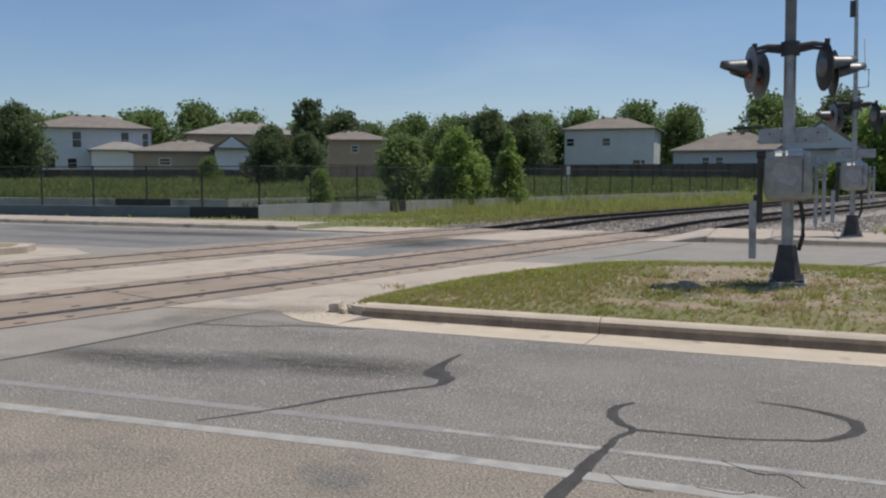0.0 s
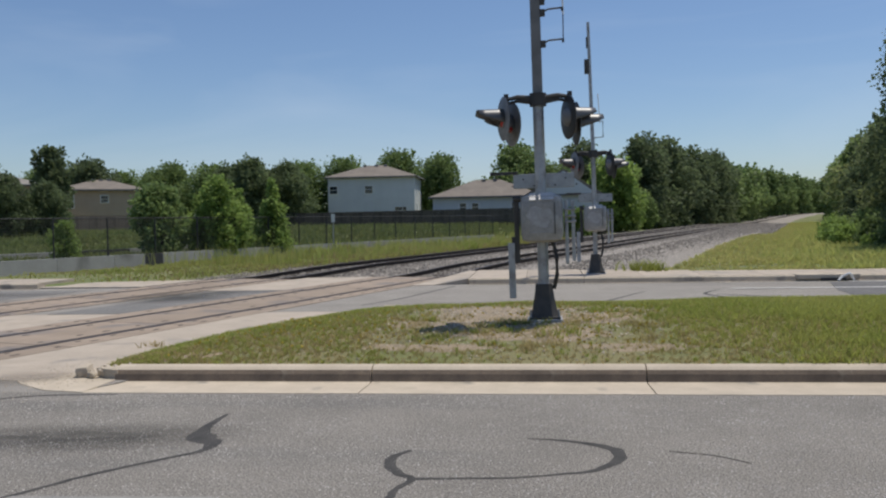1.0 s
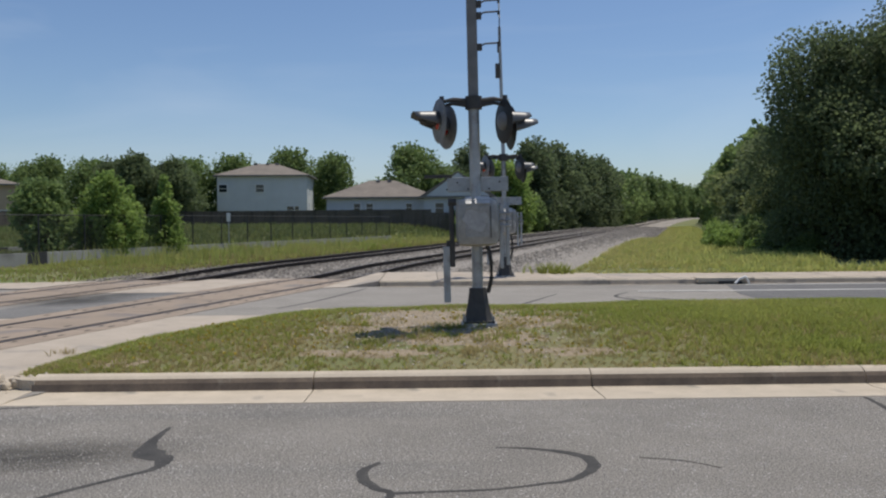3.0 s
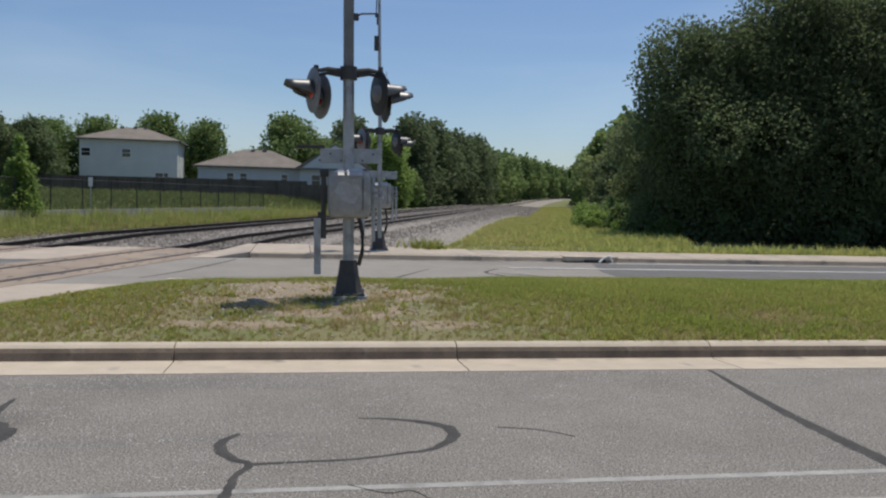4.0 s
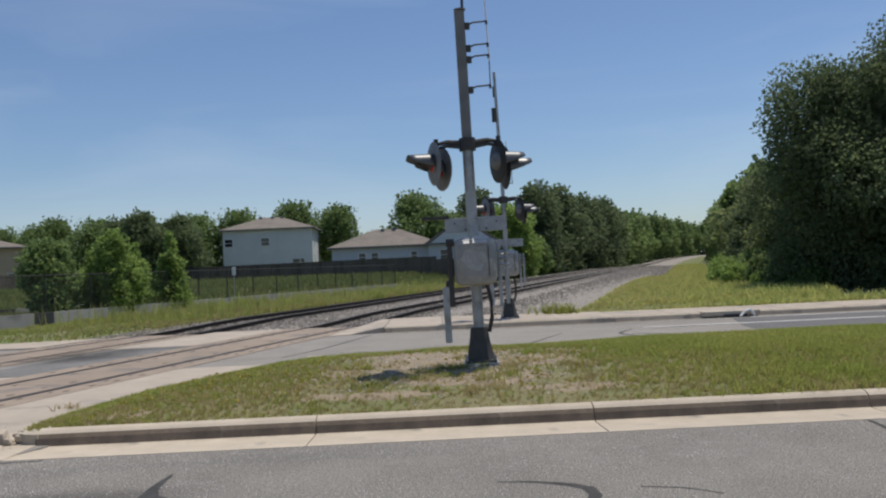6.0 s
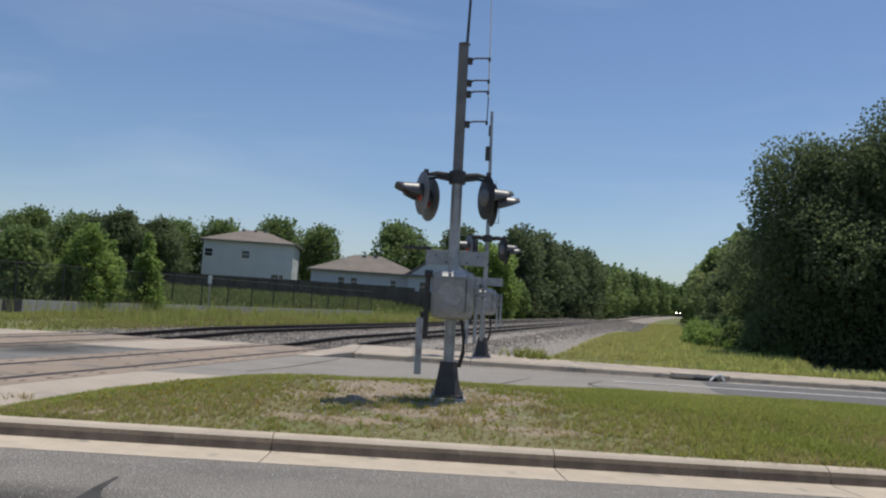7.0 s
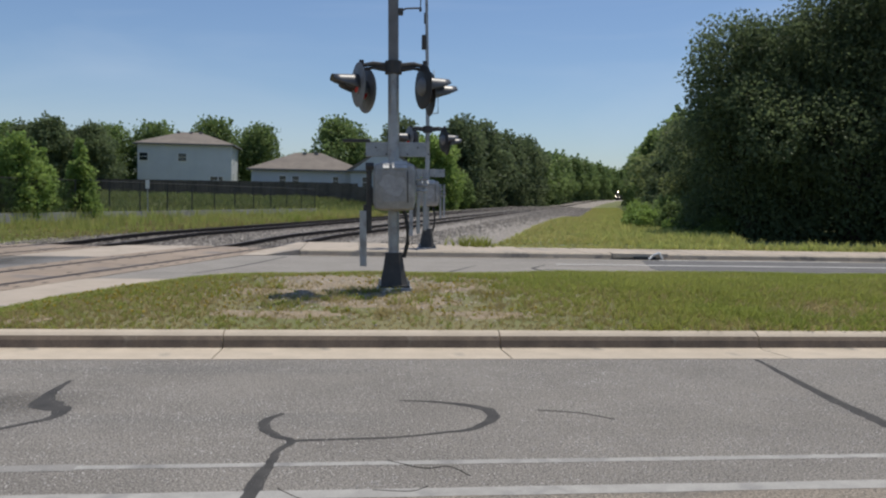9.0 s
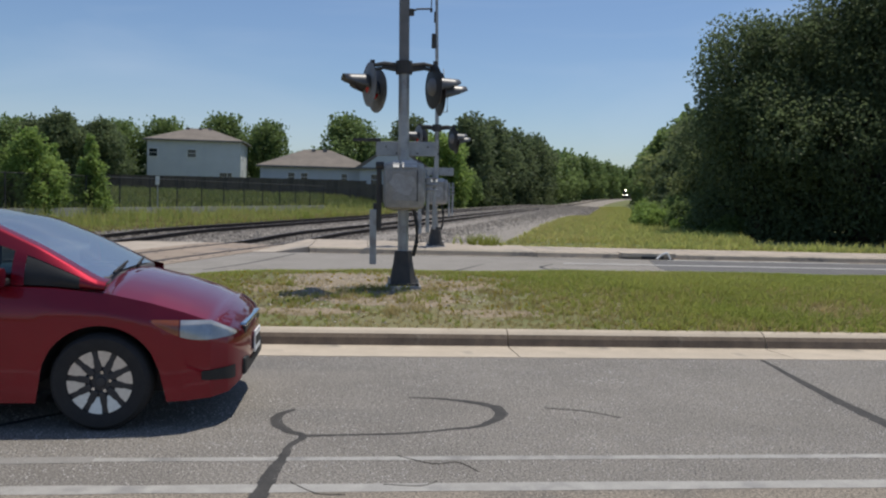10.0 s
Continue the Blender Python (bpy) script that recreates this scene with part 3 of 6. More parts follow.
    tube(bm, [(0.2, -0.02, 0.02), (0.32, 0.04, 0.12), (0.5, 0.02, 0.20)], 0.03, 6)
    tube(bm, [(0.48, -0.03, 0.20), (0.58, 0.0, 0.02)], 0.028, 6)
    part("broken_edge", bm, WHITE, drain, "pale broken concrete edge")
    root = thing("far_pavement", Matrix(), "pale concrete pavement slabs along the far kerb", "pavement", kind="structure")
    for k in range(-24, 44):
        x0 = 1.52 * k
        if x0 + 1.5 < -11.0 or x0 > -0.2:
            wide = 26.1 + 1.6 * smooth(1 - abs(x0 - 0.0) / 7)
            part("slab", prism(bmesh.new(), [(x0, 24.065), (x0 + 1.505, 24.065), (x0 + 1.505, wide), (x0, wide)], -0.1, 0.15 + 0.002 * (k % 3)), CONCRETE, root)
    # the other island, beyond the tracks
    isle = [(-60, 11.2), (-14.6, 11.9), (-13.9, 12.6), (-13.4, 15.2), (-13.9, 15.9), (-60, 16.3)]
    flat("island_kerb", isle, 0.15, KERB, "pale concrete kerb round the second island", "kerb", 0.3)
    flat("island_grass", [(-60, 11.45), (-14.8, 12.1), (-14.2, 12.7), (-13.75, 15.1), (-14.1, 15.6), (-60, 16.05)], 0.165, SOIL, "thin dry grass on the second island", "ground", 0.1)
    flat("concrete_apron", [(-60, 10.6), (-14.0, 11.0), (-12.4, 12.9), (-12.0, 15.6), (-13.4, 16.5), (-60, 16.7)], 0.007, CONCRETE, "pale concrete gutter round the second island", "pavement", 0.05)


ISLE_Y = (10.74, 11.1, 11.7, 14.15, 16.0, 17.05)
ISLE_X = (-2.75, -3.25, -3.4, -2.95, -2.0, -0.9)
def isle_left(y):
    return float(np.interp(y, ISLE_Y, ISLE_X))


def isle_z(x, y):
    e = smooth((x - isle_left(y)) / 1.3)
    edge = min(1, max(0, (y - 10.75) / 0.5))
    return 0.02 + 0.115 * e + 0.205 * math.sin(math.pi * min(1, max(0, (y - 10.84) / 6.2))) * smooth((x - isle_left(y)) / 3.2) + (0.01 * edge * e) + 0.03 * e * noise.noise((x * 0.8, y * 0.8, 2)) * edge


def build_island():
    ys = [10.772 + (17.02 - 10.772) * j / 34 for j in range(35)]
    us = [(i / 110) ** 1.6 for i in range(111)]
    verts = []
    for y in ys:
        xl = isle_left(y)
        for u in us:
            x = xl + u * (58 - xl)
            verts.append((x, y, isle_z(x, y)))
    n = len(us)
    faces = [(j * n + i, j * n + i + 1, (j + 1) * n + i + 1, (j + 1) * n + i) for j in range(len(ys) - 1) for i in range(n - 1)]
    tagged(new("median_island", raw("median_island", verts, faces, TURF, True)), "thin yellow-green turf of the road island", "ground", kind="structure")


def build_grit():
    """Loose grit round the broken nose and in the gutter."""
    rng = random.Random(77)
    verts, faces = [], []
    for _ in range(900):
        x, y = rng.gauss(-3.5, 0.45), rng.gauss(10.9, 0.5)
        if x > isle_left(min(17, max(10.9, y))) - 0.02 or (y < 11.0 and x > -2.9):
            continue
        r = rng.uniform(0.004, 0.014)
        i = len(verts)
        for v in ((1, 0, 0), (0, 1, 0), (-1, 0, 0), (0, -1, 0), (0, 0, 1)):
            verts.append((x + v[0] * r * rng.uniform(0.6, 1.3), y + v[1] * r * rng.uniform(0.6, 1.3), 0.008 + v[2] * r * rng.uniform(0.5, 1.0)))
        faces += [(i + p, i + (p + 1) % 4, i + 4) for p in range(4)]
    tagged(new("road_grit", raw("road_grit", verts, faces, KERB)), "loose pale grit and concrete crumbs", "gravel", kind="stuff")


def build_pebbles():
    """Pebbles and crumbs of earth on the trodden ground."""
    rng = random.Random(78)
    verts, faces = [], []
    for _ in range(2600):
        x, y = rng.gauss(1.45, 1.15), rng.gauss(13.0, 0.95)
        if not 10.9 < y < 15.6:
            continue
        r, z = rng.uniform(0.006, 0.022), isle_z(x, y) + 0.008
        i = len(verts)
        for v in ((1, 0, 0), (0, 1, 0), (-1, 0, 0), (0, -1, 0), (0, 0, 1)):
            verts.append((x + v[0] * r * rng.uniform(0.6, 1.3), y + v[1] * r * rng.uniform(0.6, 1.3), z + v[2] * r * rng.uniform(0.5, 1.0)))
        faces += [(i + p, i + (p + 1) % 4, i + 4) for p in range(4)]
    tagged(new("pebbles", raw("pebbles", verts, faces, STONE_TAN)), "tan pebbles and crumbs on the trodden soil", "gravel", kind="stuff")


def build_aggregate():
    """Stones that stand proud of the worn asphalt."""
    rng = random.Random(91)
    for name, ya, yb, count, material, label in (("lane_aggregate", 6.25, 9.85, 60000, STONE_GREY, "small grey stones standing out of worn asphalt"), ("shoulder_aggregate", 4.6, 6.1, 24000, STONE_TAN, "small tan stones standing out of worn asphalt")):
        verts, faces = [], []
        for _ in range(count):
            x, y = rng.uniform(-4.4, 7.5), rng.uniform(ya, yb)
            if x < -4.2 + 0.1 * (9 - y) or noise.noise((x * 0.7, y * 1.5, 3)) < rng.uniform(-0.7, 0.25):
                continue
            r, h = rng.uniform(0.003, 0.008), rng.uniform(0.002, 0.006)
            i, a = len(verts), rng.uniform(0, 1.5)
            for k in range(4):
                q = r * rng.uniform(0.6, 1.2)
                verts.append((x + q * math.cos(a + k * 1.571), y + q * math.sin(a + k * 1.571), -0.001))
            verts.append((x + r * rng.uniform(-0.3, 0.3), y + r * rng.uniform(-0.3, 0.3), h))
            faces += [(i + p, i + (p + 1) % 4, i + 4) for p in range(4)]
        tagged(new(name, raw(name, verts, faces, material)), label, "gravel", kind="stuff")


def build_bare_soil():
    """Trodden ground at the signal's foot and along the dry strip before it."""
    for cx, cy, rx, ry, seed in ((1.05, 13.3, 1.3, 0.55, 1), (1.7, 12.2, 1.0, 0.45, 2), (1.35, 14.3, 1.1, 0.7, 11), (0.4, 12.9, 0.8, 0.35, 3), (2.4, 13.3, 0.7, 0.5, 14), (2.9, 11.5, 0.7, 0.2, 7), (0.5, 11.5, 0.8, 0.18, 9), (-2.3, 11.4, 0.5, 0.25, 15)):
        verts, faces, n = [], [], 48
        for k in range(6):
            for i in range(n):
                a = math.tau * i / n
                r = (k / 5) * (1 + 0.45 * noise.noise((2 * math.cos(a) + seed * 7, 2 * math.sin(a), seed)) + 0.25 * noise.noise((6 * math.cos(a), 6 * math.sin(a) + seed, 1)))
                x, y = cx + rx * r * math.cos(a), cy + ry * r * math.sin(a)
                verts.append((x, y, isle_z(x, y) + 0.012 - 0.012 * (k / 5) ** 3))
        for k in range(5):
            for i in range(n):
                faces.append((k * n + i, k * n + (i + 1) % n, (k + 1) * n + (i + 1) % n, (k + 1) * n + i))
        tagged(new("bare_soil", raw("bare_soil", verts, faces, SOIL, True)), "bare pale gritty soil in the island's grass", "ground", kind="structure")


def blades(name, spots, material, label, high=(0.05, 0.12), lean=0.5, width=0.008, count=5, seed=1, kind="stuff"):
    """Tufts of narrow bent blades at (x, y, z, size)."""
    rng = random.Random(seed)
    verts, faces = [], []
    for x, y, z, size in spots:
        for _ in range(count):
            a, h = rng.uniform(0, math.tau), rng.uniform(*high) * size
            l_ = lean * h * rng.uniform(0.3, 1.2)
            dx, dy = math.cos(a), math.sin(a)
            px, py = x + dx * 0.03 * size * rng.random(), y + dy * 0.03 * size * rng.random()
            w = width * rng.uniform(0.7, 1.4)
            b = rng.uniform(0, math.tau)
            wx, wy = math.cos(b) * w, math.sin(b) * w
            i = len(verts)
            verts += [(px - wx, py - wy, z - 0.01), (px + wx, py + wy, z - 0.01),
                      (px + dx * l_ * 0.35 + wx * 0.8, py + dy * l_ * 0.35 + wy * 0.8, z + h * 0.6), (px + dx * l_ * 0.35 - wx * 0.8, py + dy * l_ * 0.35 - wy * 0.8, z + h * 0.6),
                      (px + dx * l_, py + dy * l_, z + h)]
            faces += [(i, i + 1, i + 2, i + 3), (i + 3, i + 2, i + 4)]
    return tagged(new(name, raw(name, verts, faces, material)), label, "grass", kind=kind)


def build_island_grass():
    rng = random.Random(11)
    green, dry = [], []
    for _ in range(60000):
        x = -3.3 + 20.0 * rng.random() ** 1.5
        y = rng.uniform(10.74, 16.95)
        if x < isle_left(y) + 0.05:
            continue
        bare = math.exp(-(((x - 1.25) / 1.45) ** 2 + ((y - 13.6) / 1.35) ** 2))          # trodden soil at the signal's foot
        bare = max(bare, 0.4 * math.exp(-(((x - 1.7) / 2.3) ** 2 + ((y - 11.8) / 0.95) ** 2)))
        lush = smooth((x - 2.6) / 3.0) + 0.6 * smooth((y - 14.5) / 2) * smooth((0.3 - x) / 1.5)
        patch = 0.5 + 0.8 * noise.noise((x * 0.9, y * 0.9, 7))
        if rng.random() < 1.2 * bare ** 0.6 or rng.random() > 0.45 + 0.35 * patch + 0.35 * lush:
            continue
        size = 0.7 - 0.25 * bare + 0.5 * lush + 0.4 * max(0, patch - 0.6)
        spot = (x, y, isle_z(x, y), size)
        (green if rng.random() < 0.55 + 0.6 * lush * patch + 0.3 * (patch - 0.5) - 0.32 * smooth((13.2 - y) / 1.6) - 0.4 * bare else dry).append(spot)
    far = []
    for _ in range(14000):
        x, y = rng.uniform(10, 45), rng.uniform(10.97, 16.95)
        far.append((x, y, isle_z(x, y), 1.2))
    blades("island_grass", far, GRASS, "mown green grass on the road island", (0.05, 0.11), 0.7, 0.016, 3, 4)
    for _ in range(70):                                      # scruffy clumps in the trodden ground
        cx, cy, big = rng.gauss(1.3, 1.5), rng.gauss(12.6, 0.75), rng.uniform(0.8, 1.5)
        if not 11.1 < cy < 14.2:
            continue
        kind = green if rng.random() < 0.2 else dry
        for _ in range(rng.randint(5, 16)):
            x, y = cx + rng.gauss(0, 0.11), cy + rng.gauss(0, 0.07)
            kind.append((x, y, isle_z(x, y), big))
    blades("island_grass", green, GRASS, "short green grass on the road island", (0.03, 0.10), 0.9, 0.0045, 9, 2)
    blades("island_dry_grass", dry, GRASS_DRY, "short straw-coloured dry grass on the road island", (0.02, 0.08), 1.1, 0.004, 7, 3)
    flowers = []
    for _ in range(240):
        x, y = rng.uniform(-2.6, 3.5), rng.uniform(11.1, 14.2)
        flowers.append((x, y, isle_z(x, y) + 0.06, 0.3))
    blades("wild_flowers", flowers, YELLOW, "small yellow wild flowers in the dry grass", (0.03, 0.06), 0.9, 0.012, 4, 5)


# ---- railway ----
def quad_strip(k, off0, off1, ya, yb, z, step=2.0):
    out, y = [], ya
    while y < yb - 1e-6:
        y2 = min(yb, y + step)
        s0, s1 = -SLOPE * off0, -SLOPE * off1
        out.append([(rail_x(k, y + s0) + off0, y + s0), (rail_x(k, y + s1) + off1, y + s1), (rail_x(k, y2 + s1) + off1, y2 + s1), (rail_x(k, y2 + s0) + off0, y2 + s0)])
        y = y2
    return out


def build_tracks():
    for k in range(2):
        root = thing("railway_track", Matrix(), "pair of worn steel rails on dark timber sleepers", "railway track", "railway tracks")
        for side in (-1, 1):
            off = side * 0.786
            ys = [-60, -30, -16, -12, -9] + [-6 + 2.0 * i for i in range(17)] + [28, 29.5, 31, 33, 36, 45, 60, 90, 140, 220, 250, 280, 310, 340, 370, 400, 430, 460, 500, 560, 640]
            for name, prof, material in (("rail", [(-0.07, -0.17), (0.07, -0.17), (0.07, -0.155), (0.012, -0.13), (0.012, -0.04), (0.036, -0.03), (0.036, -0.002), (-0.036, -0.002), (-0.036, -0.03), (-0.012, -0.04), (-0.012, -0.13), (-0.07, -0.155)], RAIL),
                                         ("rail_head", [(-0.034, -0.02), (0.034, -0.02), (0.030, 0.001), (-0.030, 0.001)], RAIL_TOP)):
                bm = bmesh.new()
                rings = [[bm.verts.new((rail_x(k, y) + off + a, y, rail_z(y) + b)) for a, b in prof] for y in ys]
                c = len(prof)
                for u, v in zip(rings, rings[1:]):
                    for i in range(c):
                        bm.faces.new((u[i], u[(i + 1) % c], v[(i + 1) % c], v[i]))
                part(name, bm, material, root)
        turn = math.degrees(math.atan(SLOPE))
        me = mesh_of(box(bmesh.new(), (0, 0, 0), (2.6, 0.23, 0.16), 0.01), "sleeper", TIMBER)
        for i in range(110):
            y = 28.2 + 0.55 * i + (0.4 * max(0, i - 60) if i > 60 else 0)
            ob = new("sleeper", me)
            ob.parent = root
            ob.matrix_basis = pose(rail_x(k, y), y, rail_z(y) - 0.235 + 0.01 * math.sin(i * 7), 0, 0, -turn)
        # the crossing's panels
        deck = thing("crossing_deck", Matrix(), "brown stained concrete panels filling a level crossing", "crossing panel", "crossing decks", "structure")
        for a, b in ((-0.665, 0.665), (-1.38, -0.875), (0.875, 1.38)):
            for q in quad_strip(k, a, b, -8.6, 27.0, 0.01, 2.44):
                g = 0.014
                q = [(q[0][0], q[0][1] + g), (q[1][0], q[1][1] + g), (q[2][0], q[2][1] - g), (q[3][0], q[3][1] - g)]
                part("panel", prism(bmesh.new(), q, -0.1, 0.012), PANEL, deck)
        rng = random.Random(40 + k)
        bm, y = bmesh.new(), -6.0
        turn = math.degrees(math.atan(SLOPE))
        while y < 26.5:                                      # lag bolts sunk in the panels
            for off in (-1.2, -1.0, -0.45, 0.45, 1.0, 1.2):
                if rng.random() < 0.6:
                    m = pose(rail_x(k, y) + off, y + rng.uniform(-0.1, 0.1), 0.0125, 0, 0, -turn)
                    box(bm, (0, 0, 0), (0.05, rng.uniform(0.07, 0.14), 0.005), m=m)
            y += 0.61
        lag = part("lag_bolts", bm, GAP, deck, "dark sunk lag bolts")
        lag["kind"] = "stuff"
        for q in quad_strip(k, -1.38, 1.38, -8.6, 27.0, 0, 36):
            part("deck_bed", prism(bmesh.new(), q, -0.1, 0.002), GAP, deck, "dark joint filler under the panels")
        for a, b in ((-0.875, -0.824), (-0.748, -0.665), (0.665, 0.748), (0.824, 0.875)):
            for q in quad_strip(k, a, b, -8.6, 27.0, 0, 36):
                part("flangeway", prism(bmesh.new(), q, -0.1, 0.004), GAP, deck, "dark rubber flangeway")
    # concrete between and beside the tracks
    poly = [(rail_x(1, 9.6) + 1.40, 9.6), (rail_x(0, 9.6) - 1.40, 9.6), (rail_x(0, 17.2) - 1.40, 17.2), (rail_x(1, 17.2) + 1.40, 17.2)]
    flat("concrete_infill", poly, 0.008, CONCRETE, "pale dusty concrete between two tracks", "pavement")
    poly = [(rail_x(1, 22.6) + 1.40, 22.6), (rail_x(0, 22.6) - 1.40, 22.6), (rail_x(0, 27.3) - 1.40, 27.3), (rail_x(1, 27.3) + 1.40, 27.3)]
    flat("concrete_infill", poly, 0.009, CONCRETE, "pale sunlit concrete between two tracks at the far kerb", "pavement")
    poly = [(rail_x(0, 10.2) + 1.40, 10.2), (-3.6, 10.6), (-3.3, 12), (-2.8, 14.2), (-1.4, 16.8), (-0.6, 17.3), (rail_x(0, 17.4) + 1.40, 17.4)]
    flat("concrete_infill", poly, 0.010, CONCRETE, "pale gritty concrete between track and grass island", "pavement")
    poly = [(rail_x(0, 3.2) + 1.40, 3.2), (-7.0, 3.2), (-5.2, 6.3), (-4.76, 7.15), (-4.53, 8.32), (-4.27, 9.86), (-4.04, 10.55), (rail_x(0, 10.6) + 1.40, 10.6)]
    flat("approach_slab", poly, 0.003, APPROACH, "grey dusty approach strip beside the near track", "pavement")
    poly = [(rail_x(0, 23.6) + 1.40, 23.6), (-0.9, 23.75), (-0.02, 24.0), (-0.02, 27.4), (rail_x(0, 27.6) + 1.40, 27.6)]
    bm = prism(bmesh.new(), poly, -0.15, 0.014)
    for v in bm.verts:
        if v.co.z > 0 and v.co.x > -0.5:
            v.co.z = 0.153
    solo("pavement_ramp", bm, CONCRETE, "pale concrete pavement ramp beside the track", "pavement", "structure")
    poly = [(-40, 24.05), (-12.0, 24.05), (rail_x(1, 24.0) - 1.40, 24.0), (rail_x(1, 26.6) - 1.40, 26.6), (-12.0, 26.0), (-40, 25.0)]
    flat("concrete_infill", poly, 0.03, CONCRETE, "pale sandy concrete pavement before the channel wall", "pavement", 0.2)


def build_ballast():
    ys = [26.9, 28, 30, 33, 38, 45, 55, 70, 90, 120, 170, 250, 280, 310, 340, 370, 400, 430, 460, 500, 560, 640]
    prof = [(-3.2, -0.6, 1), (-2.0, -0.14, 1), (-1.0, -0.17, 1), (0.0, -0.185, 1), (1.0, -0.17, 1), (1.9, -0.16, 1), (-2.2, -0.16, 0), (-1.0, -0.17, 0), (0.0, -0.185, 0), (1.0, -0.17, 0), (2.3, -0.12, 0), (4.4, -0.18, 0), (6.6, -0.24, 0), (8.2, -0.6, 0)]
    verts = [(rail_x(k, y) + a, y, rail_z(y) + b) for y in ys for a, b, k in prof]
    n = len(prof)
    faces = [(j * n + i, j * n + i + 1, (j + 1) * n + i + 1, (j + 1) * n + i) for j in range(len(ys) - 1) for i in range(n - 1)]
    tagged(new("ballast_bed", raw("ballast_bed", verts, faces, BALLAST)), "bed of grey crushed stone under the tracks", "ballast", kind="structure")
    rng = random.Random(21)
    verts, faces = [], []
    for _ in range(42000):
        y = 27.6 + 150 * rng.random() ** 2.2
        x = rail_x(0, y) + rng.uniform(-8.2, 8.0)
        a0, a1 = x - rail_x(0, y), x - rail_x(1, y)
        z = rail_z(y) - 0.16 if a0 < 3 else rail_z(y) - 0.11 - 0.05 * (a0 - 3)
        r = rng.uniform(0.025, 0.06) * (1 + max(0, y - 40) / 45)
        i = len(verts)
        for v in ((1, 0, 0), (0, 1, 0), (-1, 0, 0), (0, -1, 0), (0, 0, 1), (0, 0, -0.6)):
            verts.append((x + v[0] * r * rng.uniform(0.6, 1.3), y + v[1] * r * rng.uniform(0.6, 1.3), z + v[2] * r * rng.uniform(0.5, 1.2)))
        faces += [(i + p, i + (p + 1) % 4, i + 4) for p in range(4)] + [(i + (p + 1) % 4, i + p, i + 5) for p in range(4)]
    tagged(new("ballast_stones", raw("ballast_stones", verts, faces, BALLAST)), "loose grey crushed railway stones", "ballast", kind="stuff")


# ---- plants ----
def leaf_cloud(rng, blobs, count, size):
    """Folded leaf sprays scattered in the shells of uneven clumps."""
    verts, faces = [], []
    weights = [b[3] ** 2 for b in blobs]
    picks = rng.choices(range(len(blobs)), weights, k=count)
    for p in picks:
        bx, by, bz, br = blobs[p]
        u, a = rng.uniform(-1, 1), rng.uniform(0, math.tau)
        s = math.sqrt(1 - u * u)
        n = Vector((s * math.cos(a), s * math.sin(a), u))
        rr = br * (1.12 - 0.6 * rng.random() ** 1.2) * (1 + 0.34 * noise.noise((n.x * 2.3 + bx, n.y * 2.3 + by, n.z * 2.3 + bz)))
        c = Vector((bx, by, bz)) + n * rr
        d = (n + Vector((rng.uniform(-1, 1), rng.uniform(-1, 1), rng.uniform(-1.1, 0.5)))).normalized()
        side = d.cross(Vector((rng.uniform(-1, 1), rng.uniform(-1, 1), rng.uniform(-1, 1)))).normalized()
        up = d.cross(side)
        l_ = size * rng.uniform(0.6, 1.5)
        w = l_ * rng.uniform(0.32, 0.55)
        i = len(verts)
        verts += [c - d * l_ * 0.5, c + side * w + up * w * 0.4, c + d * l_ * 0.5, c - side * w + up * w * 0.4]
        faces += [(i, i + 1, i + 2), (i, i + 2, i + 3)]
    return verts, faces


def tree(name, x, y, z, high, wide, leaves, leaf, material, seed, low=0.25, label="", shape="round", group=""):
    """A trunk with limbs and a crown of many leaf sprays; low: where the crown begins, as a share of the height."""
    rng = random.Random(seed)
    root = thing(name, pose(x, y, z), label, "tree" if name == "tree" else "bush", group)
    bm = bmesh.new()
    lean = (rng.uniform(-0.05, 0.05) * high, rng.uniform(-0.05, 0.05) * high)
    r0 = 0.022 * high + 0.03
    spine = [(lean[0] * t * t, lean[1] * t * t, -0.15 + high * 0.85 * t) for t in (0, 0.08, 0.3, 0.55, 0.8, 1)]
    tube(bm, spine, [r0 * 1.5, r0, r0 * 0.8, r0 * 0.55, r0 * 0.3, r0 * 0.08], 8)
    blobs = []
    count = 34 if shape == "round" else 16
    for i in range(count):
        t = low + (1 - low) * (i + 0.5) / count
        mid = (t - low) / (1 - low)
        reach = wide * (math.sin(math.pi * (0.22 + 0.72 * mid)) if shape == "round" else 1.05 - 0.95 * mid)
        a = i * 2.4 + rng.uniform(-0.4, 0.4)
        out = reach * rng.uniform(0.35, 0.92)
        br = (wide * rng.uniform(0.20, 0.46) if shape == "round" else wide * (0.62 - 0.45 * mid)) 
        p = (math.cos(a) * out, math.sin(a) * out, min(high * t, high - br * 0.75))
        blobs.append((*p, br))
        s = max(0.08, t - 0.22)
        b = (lean[0] * s * s, lean[1] * s * s, high * 0.85 * s)
        m = ((b[0] + p[0]) / 2, (b[1] + p[1]) / 2, (b[2] + p[2]) / 2 + 0.04 * high)
        tube(bm, [b, m, p], [r0 * 0.42, r0 * 0.26, r0 * 0.06], 5)
    blobs.append((lean[0], lean[1], high * (low + 1) / 2, wide * 0.6))
    part("trunk", bm, BARK, root)
    v, f = leaf_cloud(rng, blobs, leaves, leaf)
    crown = new("crown", raw("crown", v, f, material))
    crown.parent = root
    return root


def again(src, x, y, z, s, turn, sz=None):
    ob = copy_thing(src, pose(x, y, z, 0, 0, turn))
    ob.scale = (s, s, sz or s)
    return ob


